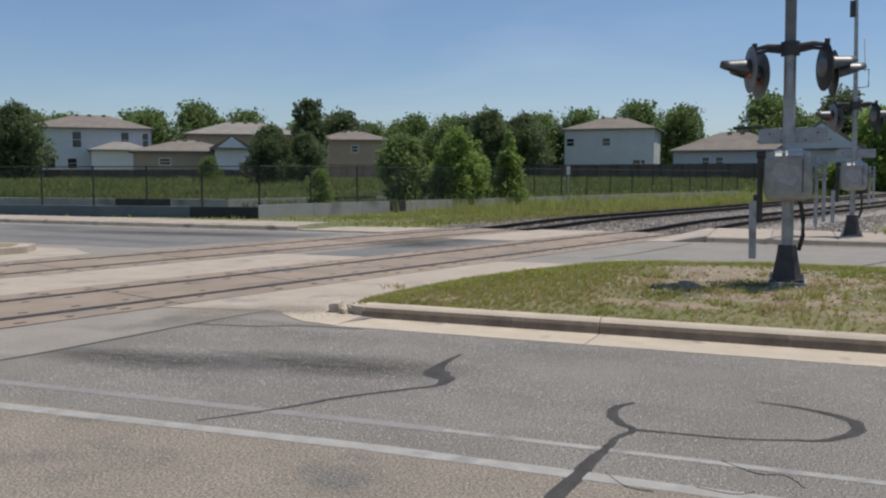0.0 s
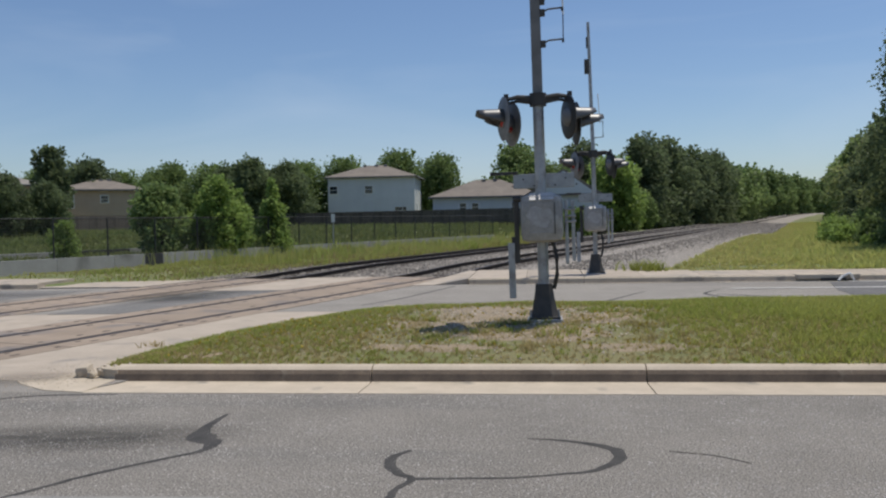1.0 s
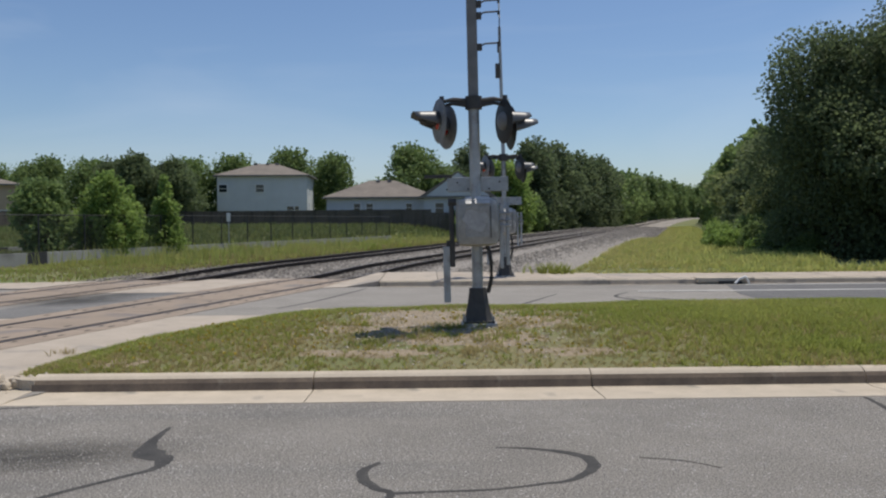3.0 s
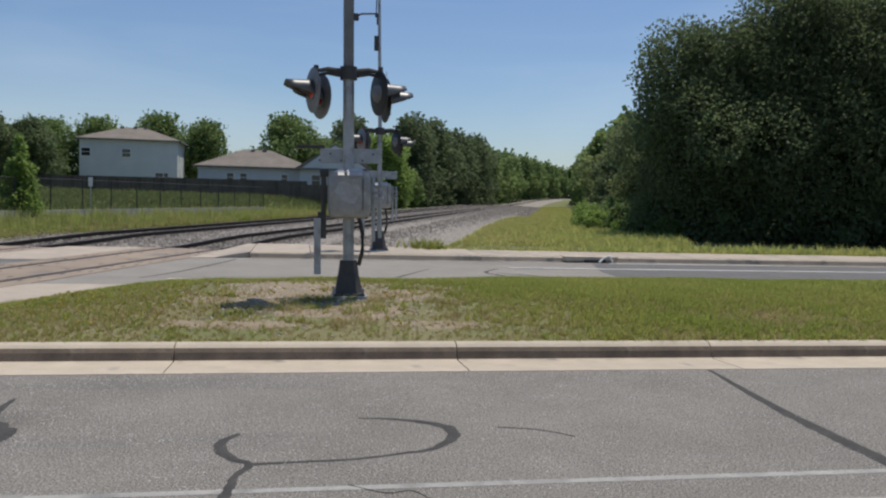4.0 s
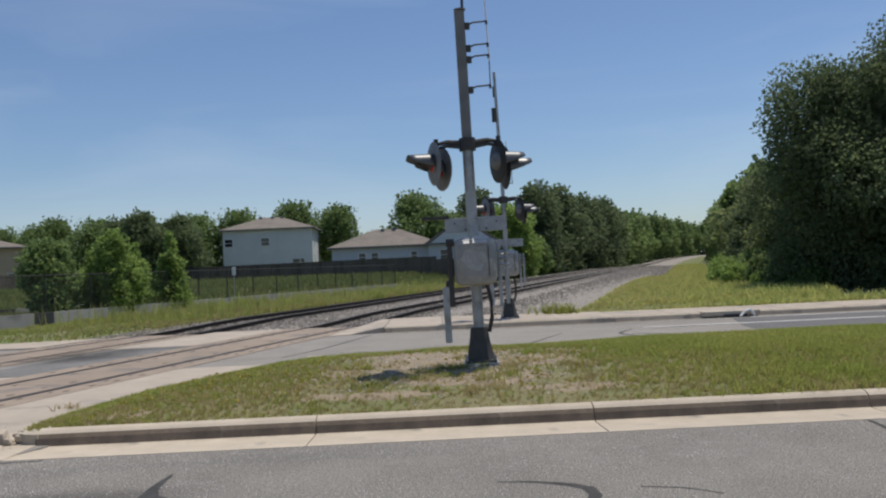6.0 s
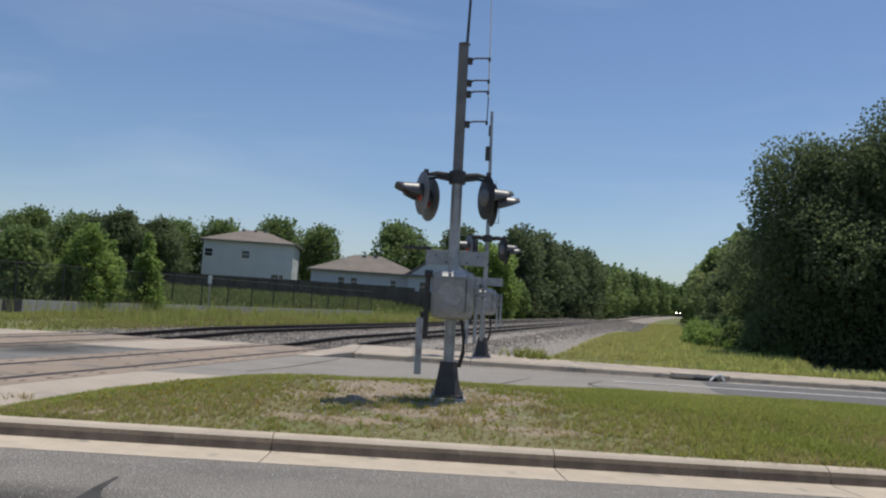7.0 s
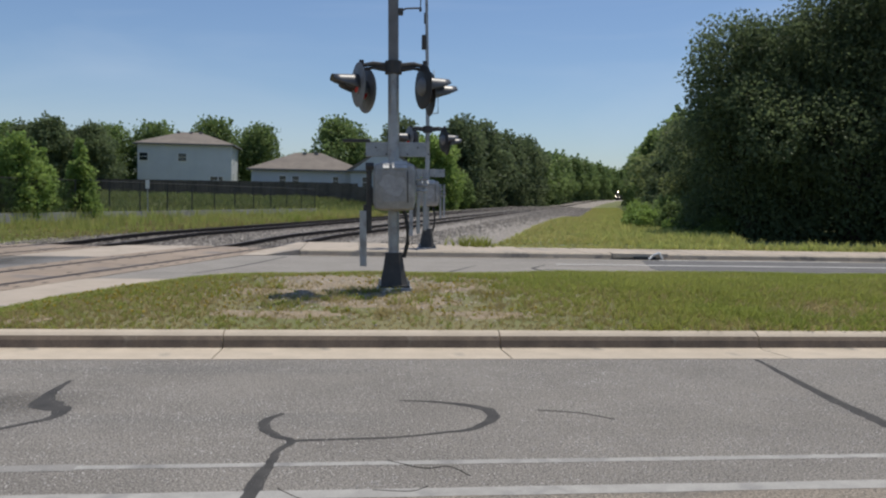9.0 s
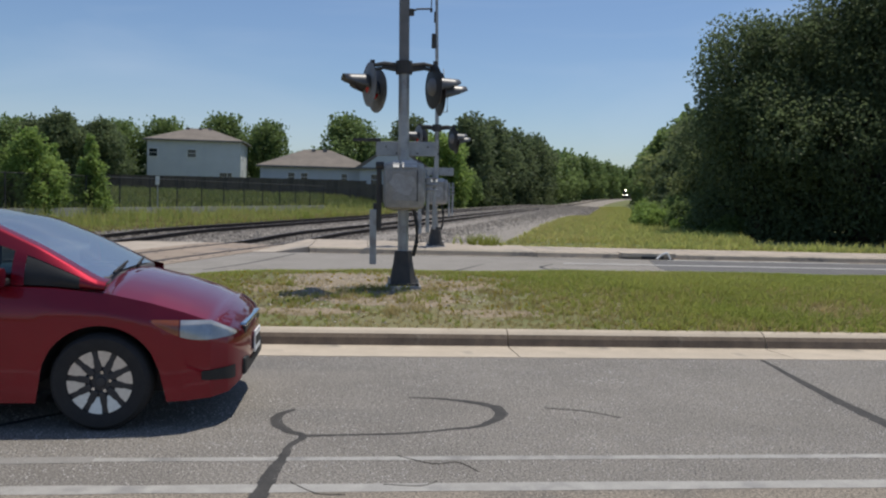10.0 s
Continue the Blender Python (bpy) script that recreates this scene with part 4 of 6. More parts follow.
def build_trees():
    # the dense stand beside the far pavement
    g = "trees beside the pavement"
    big = [tree("tree", 18.3, 36.8, 0.0, 9.2, 3.5, 56000, 0.125, LEAF_DARK, 1, 0.03, "dense dark green broadleaf tree, leafy down to the ground", group=g),
           tree("tree", 22.7, 36.2, 0.0, 11.2, 4.2, 66000, 0.125, LEAF_DARK, 2, 0.03, "tall dense dark green tree with hanging foliage", group=g)]
    for i, (x, y, s, b) in enumerate(((27.6, 35.6, 1.25, 0), (32.0, 35.0, 1.05, 1), (23.5, 42.5, 1.12, 0), (28, 41.5, 1.12, 1), (32, 41, 1.1, 0), (21.5, 45, 0.72, 0))):
        again(big[b], x, y, 0.1, s, 67 * i + 30)
    g = "bushes before the trees"
    bush = tree("bush", 16.9, 38.6, 0.1, 1.8, 1.2, 4200, 0.15, LEAF_MID, 7, 0.05, "low bright green bush at the foot of the trees", group=g)
    for i, (x, y, s) in enumerate(((17.0, 42.0, 0.8), (16.6, 35.9, 0.55), (18.4, 46.0, 1.0))):
        again(bush, x, y, 0.05, s, 50 * i)
    lit = tree("bush", 16.2, 43.5, 0.0, 1.1, 0.8, 2600, 0.12, LEAF_LIGHT, 17, 0.03, "sunlit yellow-green bush on the verge", group=g)
    for i, (x, y, s) in enumerate(((16.0, 39.6, 0.7), (16.2, 36.4, 0.55), (17.0, 47.0, 1.0), (18.2, 50.5, 1.2), (19.6, 54.0, 1.3), (22.0, 60.0, 1.5), (24.0, 66.0, 1.6))):
        again(lit, x, y, 0.0, s, 47 * i)
    # the line of trees along the right of way
    g = "trees along the railway"
    mid = [tree("tree", 27.9, 58, 0.0, 8.0, 3.6, 11000, 0.27, LEAF_OLIVE, 3, 0.05, "leafy mid-green tree at the edge of the railway", group=g),
           tree("tree", 12.0, 113, 0.4, 9.0, 4.0, 6000, 0.42, LEAF_LIGHT, 4, 0.05, "yellow-green leafy tree beside the tracks", group=g),
           tree("tree", 18.6, 140, 0.3, 14.0, 5.4, 8000, 0.48, LEAF_DARK, 5, 0.05, "tall dark green tree beside the tracks", group=g),
           tree("tree", 45.0, 205, 0.0, 14.0, 5.4, 2800, 0.85, LEAF_MID, 15, 0.03, "tall green tree far along the tracks", group=g),
           tree("tree", 24.2, 56, 0.0, 7.0, 3.2, 9000, 0.27, LEAF_DARK, 16, 0.04, "dark leafy tree at the edge of the railway", group=g)]
    rng = random.Random(3)

    def aside(y):
        return bend(y) + 6.0 * smooth((y - 55) / 60)

    y = 47.0
    while y < 640:
        grow = 0.55 + 0.4 * smooth((y - 44) / 22)
        again((mid[0] if rng.random() < 0.6 else mid[4]) if y < 150 else mid[3], 0.302 * y + 6.1 + aside(y) + rng.uniform(-0.4, 0.8), y, climb(y) - 0.1, grow * rng.uniform(0.92, 1.08) * (1 + 0.16 * smooth((y - 75) / 40)) if y < 150 else 1.05, rng.uniform(0, 360))
        again(mid[4] if y < 150 else mid[3], 0.302 * y + 10.8 + aside(y) + rng.uniform(-1, 1), y + 2, climb(y) - 0.1, grow * (1.05 + 0.15 * rng.random()) * (1 + 0.12 * smooth((y - 75) / 40)) if y < 150 else 1.3, rng.uniform(0, 360))
        y += 4.6 if y < 90 else 8 if y < 150 else 14 if y < 400 else 40
    y = 150.0
    while y < 640:
        again(mid[2] if y < 200 else mid[3], 0.302 * y - 19.0 + bend(y) + rng.uniform(-1.5, 1.5) - (3 if y < 170 else 0), y, climb(y) - 0.2, rng.uniform(0.92, 1.1) * (1 + 0.22 * smooth((y - 180) / 150)), rng.uniform(0, 360))
        y += 12 if y < 300 else 22 if y < 600 else 50
    for i in range(12):                                      # where the line bends out of sight
        again(mid[3], 132 + 5.0 * i, 505 + 5 * (i % 3), 1.8, (1.38 - 0.05 * i) * rng.uniform(0.95, 1.05), 70 * i)
    for i, (x, y, s, b) in enumerate(((7.5, 122, 0.8, 0), (14.0, 127, 0.75, 1), (9.0, 137, 0.95, 2), (16.5, 131, 0.5, 1), (22.0, 148, 0.55, 1), (2.5, 128, 0.8, 0), (26.5, 163, 0.5, 0), (31, 178, 0.5, 1))):
        again(mid[b], x, y, 0.3, s, 80 * i)
    # thicket at the foot of the trees across the tracks
    g = "bushes across the tracks"
    low = tree("bush", 4.6, 96.0, 0.1, 2.6, 1.9, 3000, 0.26, LEAF_LIGHT, 21, 0.03, "sunlit green thicket at the foot of the railway trees", group=g)
    pale = tree("tree", 13.5, 116.0, 0.1, 6.0, 2.3, 4200, 0.3, LEAF_MID, 22, 0.05, "pale green slender tree beside the tracks", group=g)
    again(pale, 17.5, 131.0, 0.1, 0.9, 90)
    again(pale, 27.0, 165.0, 0.1, 1.0, 200)
    for i in range(26):
        y = 92 + 6.2 * i
        again(low, 0.302 * y - 22.6 + rng.uniform(-1.2, 1.0), y + rng.uniform(-2, 2), 0.0, rng.uniform(0.65, 1.15), 77 * i)
    # young trees over the channel fence
    g = "young trees at the channel fence"
    young = tree("tree", -12.9, 39.9, 0.2, 3.7, 1.3, 5200, 0.14, LEAF_LIGHT, 8, 0.08, "bright green young tree behind the channel fence", group=g)
    tree("tree", -15.2, 38.6, 0.2, 3.35, 1.45, 5600, 0.15, LEAF_MID, 9, 0.1, "dark round bushy tree behind the channel fence", group=g)
    cone = tree("tree", -11.3, 43.0, 0.3, 3.7, 0.95, 3600, 0.14, LEAF_LIGHT, 10, 0.08, "bright green conical young tree behind the fence", shape="cone", group=g)
    again(cone, -12.4, 41.2, 0.3, 0.85, 120)
    again(young, -17.4, 34.6, 0.1, 0.5, 70)
    again(young, -13.9, 41.0, 0.2, 0.85, 200)
    # trees among and behind the houses
    g = "trees among the houses"
    back = [tree("tree", -78.2, 104, 1.0, 10.8, 5.4, 9500, 0.37, LEAF_MID, 12, 0.2, "round green garden tree behind the houses", group=g),
            tree("tree", -31.2, 97.5, 1.0, 8.2, 3.3, 9000, 0.28, LEAF_DARK, 13, 0.1, "dark green garden tree beside a white house", group=g),
            tree("tree", -47.6, 84, 1.0, 9.0, 2.2, 3600, 0.36, LEAF_DARK, 14, 0.25, "thin-crowned dark tree between the houses", group=g)]
    for i, (x, y, s, b) in enumerate(((-58.2, 54.4, 0.75, 1), (-63, 51, 0.7, 1), (-66, 60, 0.62, 0), (-88, 90, 0.75, 0), (-83.6, 99.5, 0.92, 0), (-73, 108, 0.94, 0), (-32.8, 54, 0.5, 1), (-31.2, 56, 0.45, 1), (-54, 103, 1.05, 1), (-65.6, 135, 0.9, 0), (-58, 130, 0.85, 0),
                                      (-51, 120, 0.9, 0), (-44, 118, 0.86, 0), (-27.6, 100, 0.9, 1), (-35, 101, 0.9, 1), (-25.5, 122, 0.92, 0), (-19.3, 131, 1.06, 0), (-12.2, 124, 0.94, 0), (-8, 152, 0.7, 0), (-15, 150, 0.7, 0),
                                      (-0.4, 117, 1.0, 0), (4.0, 119, 0.75, 0), (-38, 117, 0.84, 0), (-60, 112, 0.82, 0), (-66, 113, 0.86, 0), (-31.5, 121, 0.88, 0), (-4, 140, 0.7, 0), (-95, 110, 1.0, 0), (-100, 95, 0.9, 0), (-110, 110, 1.0, 0), (8, 140, 0.85, 0), (-40.7, 57.2, 0.2, 0), (-37.5, 66, 0.35, 0))):
        again(back[b], x, y, land(x, y), (0.97 if b == 0 else 1.05) * s, 53 * i)


def build_weeds():
    rng = random.Random(31)
    tall, dry, verge, dry_verge = [], [], [], []
    for _ in range(16000):                                   # between the far track and the channel wall
        y = 25.8 + 44 * rng.random() ** 1.3
        x0 = rail_x(1, y) - 1.9
        x1 = -16.0 + 0.394 * (y - 29.0)
        if y < 29.5:
            x1 = -30
        x = x0 + (x1 - x0) * rng.random()
        if y < 26.6 and x < -9 and rng.random() < 0.5:
            continue
        if x < -16 and y > 28.2 + 0.148 * (x + 16.6):
            continue
        if x < -12 and y < 29.5 and rng.random() < 0.5:
            continue
        patch = 0.5 + 0.9 * noise.noise((x * 0.35, y * 0.35, 4))
        low = smooth((y - 31) / 12)
        (tall if rng.random() < 0.4 + 0.6 * patch else dry).append((x, y, 0.06, (0.24 + 0.5 * low) * (0.5 + 0.5 * max(0, patch) + 1.9 * max(0, noise.noise((x * 0.8, y * 0.8, 9))))))
    for _ in range(24000):                                   # the verge at the stand of trees
        y = 26.3 + 190 * rng.random() ** 2.6
        x = rail_x(0, y) + 7.0 - 1.6 * smooth((y - 32) / 40) + 9 * rng.random() ** 0.8 if y > 30 else rng.uniform(0.5, 40)
        if y < 27.8 and abs(x) < 4 or x < rail_x(0, y) + 6.6 - 1.6 * smooth((y - 32) / 40) and rng.random() < 0.93:
            continue
        near = smooth((x - rail_x(0, y) - 8) / 5)
        (dry_verge if rng.random() < 0.85 - 0.6 * near + 0.5 * noise.noise((x * 0.4, y * 0.4, 2)) else verge).append((x, y, land(x, y) - 0.02, 0.35 + 0.7 * near * rng.random() + (0.3 if y > 31 else 0)))
    blades("weeds", tall, WEED, "tall green weeds along the channel wall", (0.2, 0.46), 0.45, 0.013, 5, 6)
    blades("dry_weeds", dry, GRASS_DRY, "straw-coloured seeding grass along the channel wall", (0.2, 0.5), 0.5, 0.01, 4, 7)
    blades("verge_grass", verge, WEED, "yellow-green rough verge grass", (0.15, 0.4), 0.6, 0.016, 5, 8)
    blades("dry_verge_grass", dry_verge, VERGE_DRY, "straw-coloured rough verge grass", (0.12, 0.34), 0.7, 0.014, 5, 12)
    field = []
    for _ in range(27000):                                   # the field behind the channel
        d, a = 38 + 60 * rng.random() ** 1.3, rng.uniform(-0.95, 0.05)
        x, y = 1.8 + d * math.sin(a), 1.6 + d * math.cos(a)
        if x > rail_x(1, y) - 6 or x > -17.4 + 0.394 * (y - 29) or y < 34:
            continue
        field.append((x, y, land(x, y), 0.7 + 0.9 * max(0, 0.4 + noise.noise((x * 0.2, y * 0.2, 5)))))
    stalks = []
    for _ in range(900):                                     # seeding stalks that stand over the weeds
        y = 26.6 + 42 * rng.random() ** 1.3
        x0, x1 = rail_x(1, y) - 2.6, -16.3 + 0.394 * (y - 29.0) + 0.9
        if y < 33 or x1 > x0:
            continue
        stalks.append((x0 + (x1 - x0) * rng.random(), y, 0.06, 1.0))
    blades("weed_stalks", stalks, WEED, "tall thin seeding weed stalks along the channel wall", (0.45, 0.95), 0.3, 0.012, 3, 14)
    blades("field_grass", field, FIELD_GRASS, "waist-high green grass in the field", (0.2, 0.55), 0.6, 0.03, 5, 9)
    tufts = []
    for _ in range(60):
        tufts.append((4.9 + rng.gauss(0, 0.3), 26.5 + rng.gauss(0, 0.22), 0.12, 0.8))
    blades("weed_tuft", tufts, GRASS, "bushy weed tuft beside the far signal", (0.15, 0.5), 0.7, 0.012, 6, 10)


# ---- walls and fences ----
def build_channel():
    wall = thing("channel_wall", Matrix(), "low concrete drainage channel wall with painted-over patches", "wall", kind="structure")

    def run(a, b, n, z0, z1, thick, material, labels=()):
        a, b = Vector((*a, 0)), Vector((*b, 0))
        d = (b - a) / n
        s = Vector((-d.y, d.x, 0)).normalized() * thick
        for i in range(n):
            p, q = a + d * i + d.normalized() * 0.006, a + d * (i + 1) - d.normalized() * 0.006
            part("wall_section", prism(bmesh.new(), [(p.x, p.y), (q.x, q.y), (q.x + s.x, q.y + s.y), (p.x + s.x, p.y + s.y)], z0, z1), material(i), wall)

    run((-45.0, 24.4), (-16.6, 28.6), 20, -0.5, 0.50, 0.25, lambda i: WALL_BLACK if i > 17 else WALL_GREY)
    run((-16.6, 28.6), (-1.4, 67.2), 16, -0.5, 0.58, 0.25, lambda i: WALL)
    a, d = Vector((-16.6, 28.6)), Vector((15.2, 38.6)) / 16
    n = Vector((-d.y, d.x)).normalized()
    p, q = a + d * 2.6 - n * 0.006, a + d * 2.97 - n * 0.006
    part("painted_patch", prism(bmesh.new(), [(p.x, p.y), (q.x, q.y), (q.x + n.x * 0.262, q.y + n.y * 0.262), (p.x + n.x * 0.262, p.y + n.y * 0.262)], -0.3, 0.584), WALL_BLACK, wall, "black painted-over patch")
    run((-48.0, 30.4), (-21.5, 33.4), 9, -0.5, 0.62, 0.3, lambda i: WALL_BLACK if i == 7 else WALL)
    run((-21.5, 33.4), (-6.0, 72), 14, -0.5, 0.62, 0.3, lambda i: WALL_BLACK if i in (2,) else WALL)
    fence = thing("chain_fence", Matrix(), "black wire fence on the channel wall", "fence")
    pts = [Vector((-45.0, 24.55, 0)), Vector((-16.65, 28.75, 0)), Vector((-1.55, 67.2, 0))]
    post = mesh_of(cyl(bmesh.new(), (0, 0, 0.45), (0, 0, 2.08), 0.034, n=8), "post", BLACK)
    for a, b in zip(pts, pts[1:]):
        n = round((b - a).length / 2.42)
        turn = math.degrees(math.atan2((b - a).y, (b - a).x))
        step = (b - a).length / n
        bm = bmesh.new()
        for i in range(24):
            x = step * i / 24
            cyl(bm, (x, 0, 0.55), (x, 0, 2.03), 0.0035, n=3, caps=False)
        for i in range(14):
            z = 0.56 + 0.105 * i
            cyl(bm, (0, 0, z), (step, 0, z), 0.0035, n=3, caps=False)
        wire = mesh_of(bm, "wire_panel", BLACK)
        top = mesh_of(cyl(bmesh.new(), (0, 0, 2.04), (step, 0, 2.04), 0.02, n=6), "top_rail", BLACK)
        for i in range(n + 1):
            p = a + (b - a) * (i / n)
            ob = new("post", post)
            ob.parent, ob.location = fence, p
            if i < n:
                for name, me in (("wire_panel", wire), ("top_rail", top)):
                    ob = new(name, me)
                    ob.parent = fence
                    ob.matrix_basis = pose(p.x, p.y, 0, 0, 0, turn)
    marker = thing("marker_post", pose(-9.2, 47.0, 0.35), "small white marker sign on a thin post", "sign")
    part("post", cyl(bmesh.new(), (0, 0, 0), (0, 0, 1.6), 0.03, n=8), STEEL, marker)
    part("plate", box(bmesh.new(), (0, -0.04, 1.62), (0.2, 0.02, 0.45), 0.004), WHITE, marker, "plain white plate")


def board_fence(a, b, high=1.85):
    a, b = Vector((*a, 0)), Vector((*b, 0))
    n = max(1, round((b - a).length / 2.4))
    step = (b - a).length / n
    bm = bmesh.new()
    rng = random.Random(4)
    for i in range(17):
        w = step / 17
        box(bm, (w * (i + 0.5), 0, high / 2 + rng.uniform(-0.015, 0.015)), (w * 0.94, 0.02, high))
    panel = mesh_of(bm, "panel", FENCE_WOOD)
    post = mesh_of(box(bmesh.new(), (0, 0.06, high / 2), (0.09, 0.09, high + 0.05)), "post", FENCE_WOOD)
    root = thing("board_fence", Matrix(), "tall weathered dark board fence behind the gardens", "fence", "garden fences")
    turn = math.degrees(math.atan2((b - a).y, (b - a).x))
    for i in range(n):
        p = a + (b - a) * (i / n)
        z = land(p.x, p.y) - 0.05
        for name, me in (("panel", panel), ("post", post)):
            ob = new(name, me)
            ob.parent = root
            if name == "panel":
                ob["kind"] = "stuff"
            ob.matrix_basis = pose(p.x, p.y, z, 0, 0, turn)


# ---- houses ----
def window(parent, x, z, w, h, y=0.0, turn=0.0, m=None):
    m = m or Matrix()
    frame_bm = bmesh.new()
    t = 0.09
    for c, s in (((0, 0, h / 2 + t / 2), (w + 2 * t, 0.1, t)), ((0, 0, -h / 2 - t / 2), (w + 2 * t, 0.14, t)), ((-w / 2 - t / 2, 0, 0), (t, 0.1, h)), ((w / 2 + t / 2, 0, 0), (t, 0.1, h)), ((0, -0.01, 0), (w, 0.06, 0.05))):
        box(frame_bm, c, s)
    win = part("window", frame_bm, WHITE, parent, "white window frame")
    win.matrix_basis = m @ pose(x, y - 0.04, z, 0, 0, turn)
    pane = part("pane", box(bmesh.new(), (0, 0.025, 0), (w, 0.02, h)), WINDOW, win, "dark window pane")
    return win


def house(x, y, z, turn, w, d, wall_h, rise, siding, shingle, windows, label, gable=False, vents=3, seed=0):
    """A house that faces -y before it is turned: walls, a hipped or gabled roof with eaves, windows in its front."""
    root = thing("house", pose(x, y, z, 0, 0, turn), label, "house", "houses behind the field")
    bm = bmesh.new()
    box(bm, (0, d / 2, wall_h / 2 - 1.1), (w, d, wall_h + 2.2))
    part("wall", bm, siding, root)
    e = 0.45
    bm2 = bmesh.new()
    lo = [bm2.verts.new(p) for p in ((-w / 2 - e, -e, wall_h), (w / 2 + e, -e, wall_h), (w / 2 + e, d + e, wall_h), (-w / 2 - e, d + e, wall_h))]
    up = [bm2.verts.new(v.co + Vector((0, 0, 0.16))) for v in lo]
    half = min(w, d) / 2
    if gable:
        r1, r2 = Vector((0, -e, wall_h + rise)), Vector((0, d + e, wall_h + rise))
    elif w >= d:
        r1, r2 = Vector((-w / 2 + half, d / 2, wall_h + rise)), Vector((w / 2 - half, d / 2, wall_h + rise))
    else:
        r1, r2 = Vector((0, half, wall_h + rise)), Vector((0, d - half, wall_h + rise))
    a, b = bm2.verts.new(r1), bm2.verts.new(r2)
    bm2.faces.new(lo[::-1])
    for i in range(4):
        bm2.faces.new((lo[i], lo[(i + 1) % 4], up[(i + 1) % 4], up[i]))
    if gable or w < d:
        bm2.faces.new((up[0], up[1], a)); bm2.faces.new((up[1], up[2], b, a)); bm2.faces.new((up[2], up[3], b)); bm2.faces.new((up[3], up[0], a, b))
    else:
        bm2.faces.new((up[0], up[1], b, a)); bm2.faces.new((up[1], up[2], b)); bm2.faces.new((up[2], up[3], a, b)); bm2.faces.new((up[3], up[0], a))
    roof = part("roof", bm2, shingle, root)
    bm = bmesh.new()
    for c, s in (((0, -e - 0.015, wall_h + 0.08), (w + 2 * e, 0.03, 0.18)), ((w / 2 + e + 0.015, d / 2, wall_h + 0.08), (0.03, d + 2 * e, 0.18)), ((-w / 2 - e - 0.015, d / 2, wall_h + 0.08), (0.03, d + 2 * e, 0.18))):
        box(bm, c, s)
    part("fascia", bm, TRIM, root, "grey eaves board")
    if gable:
        bm = bmesh.new()
        vs = [bm.verts.new(p) for p in ((-w / 2, -0.01, wall_h), (w / 2, -0.01, wall_h), (0, -0.01, wall_h + rise * 0.93), (-w / 2, 0.2, wall_h), (w / 2, 0.2, wall_h), (0, 0.2, wall_h + rise * 0.93))]
        bm.faces.new((vs[0], vs[1], vs[2])); bm.faces.new((vs[5], vs[4], vs[3]))
        for i, j in ((0, 1), (1, 2), (2, 0)):
            bm.faces.new((vs[i], vs[i + 3], vs[j + 3], vs[j]))
        g = part("gable", bm, siding, root)
        g.location = (0, -e, 0)
    rng = random.Random(seed)
    for i in range(vents):
        v = part("vent", box(bmesh.new(), (0, 0, 0.12), (0.45, 0.45, 0.3), 0.04), TRIM, roof, "small metal roof vent")
        v.location = ((i - (vents - 1) / 2) * 0.11 * w + rng.uniform(-0.02, 0.02) * w, d * 0.46, wall_h + rise - 0.2)
    for wx, wz, ww, wh in windows:
        window(root, wx, wz, ww, wh)
    # side windows that face the sun
    for wz in ((1.5, 4.0) if wall_h > 4.5 else (1.5,)):
        window(root, w / 2, wz, 0.9, 1.1, m=pose(0, 0, 0) @ pose(0, d * 0.3, 0), turn=90)
    return root


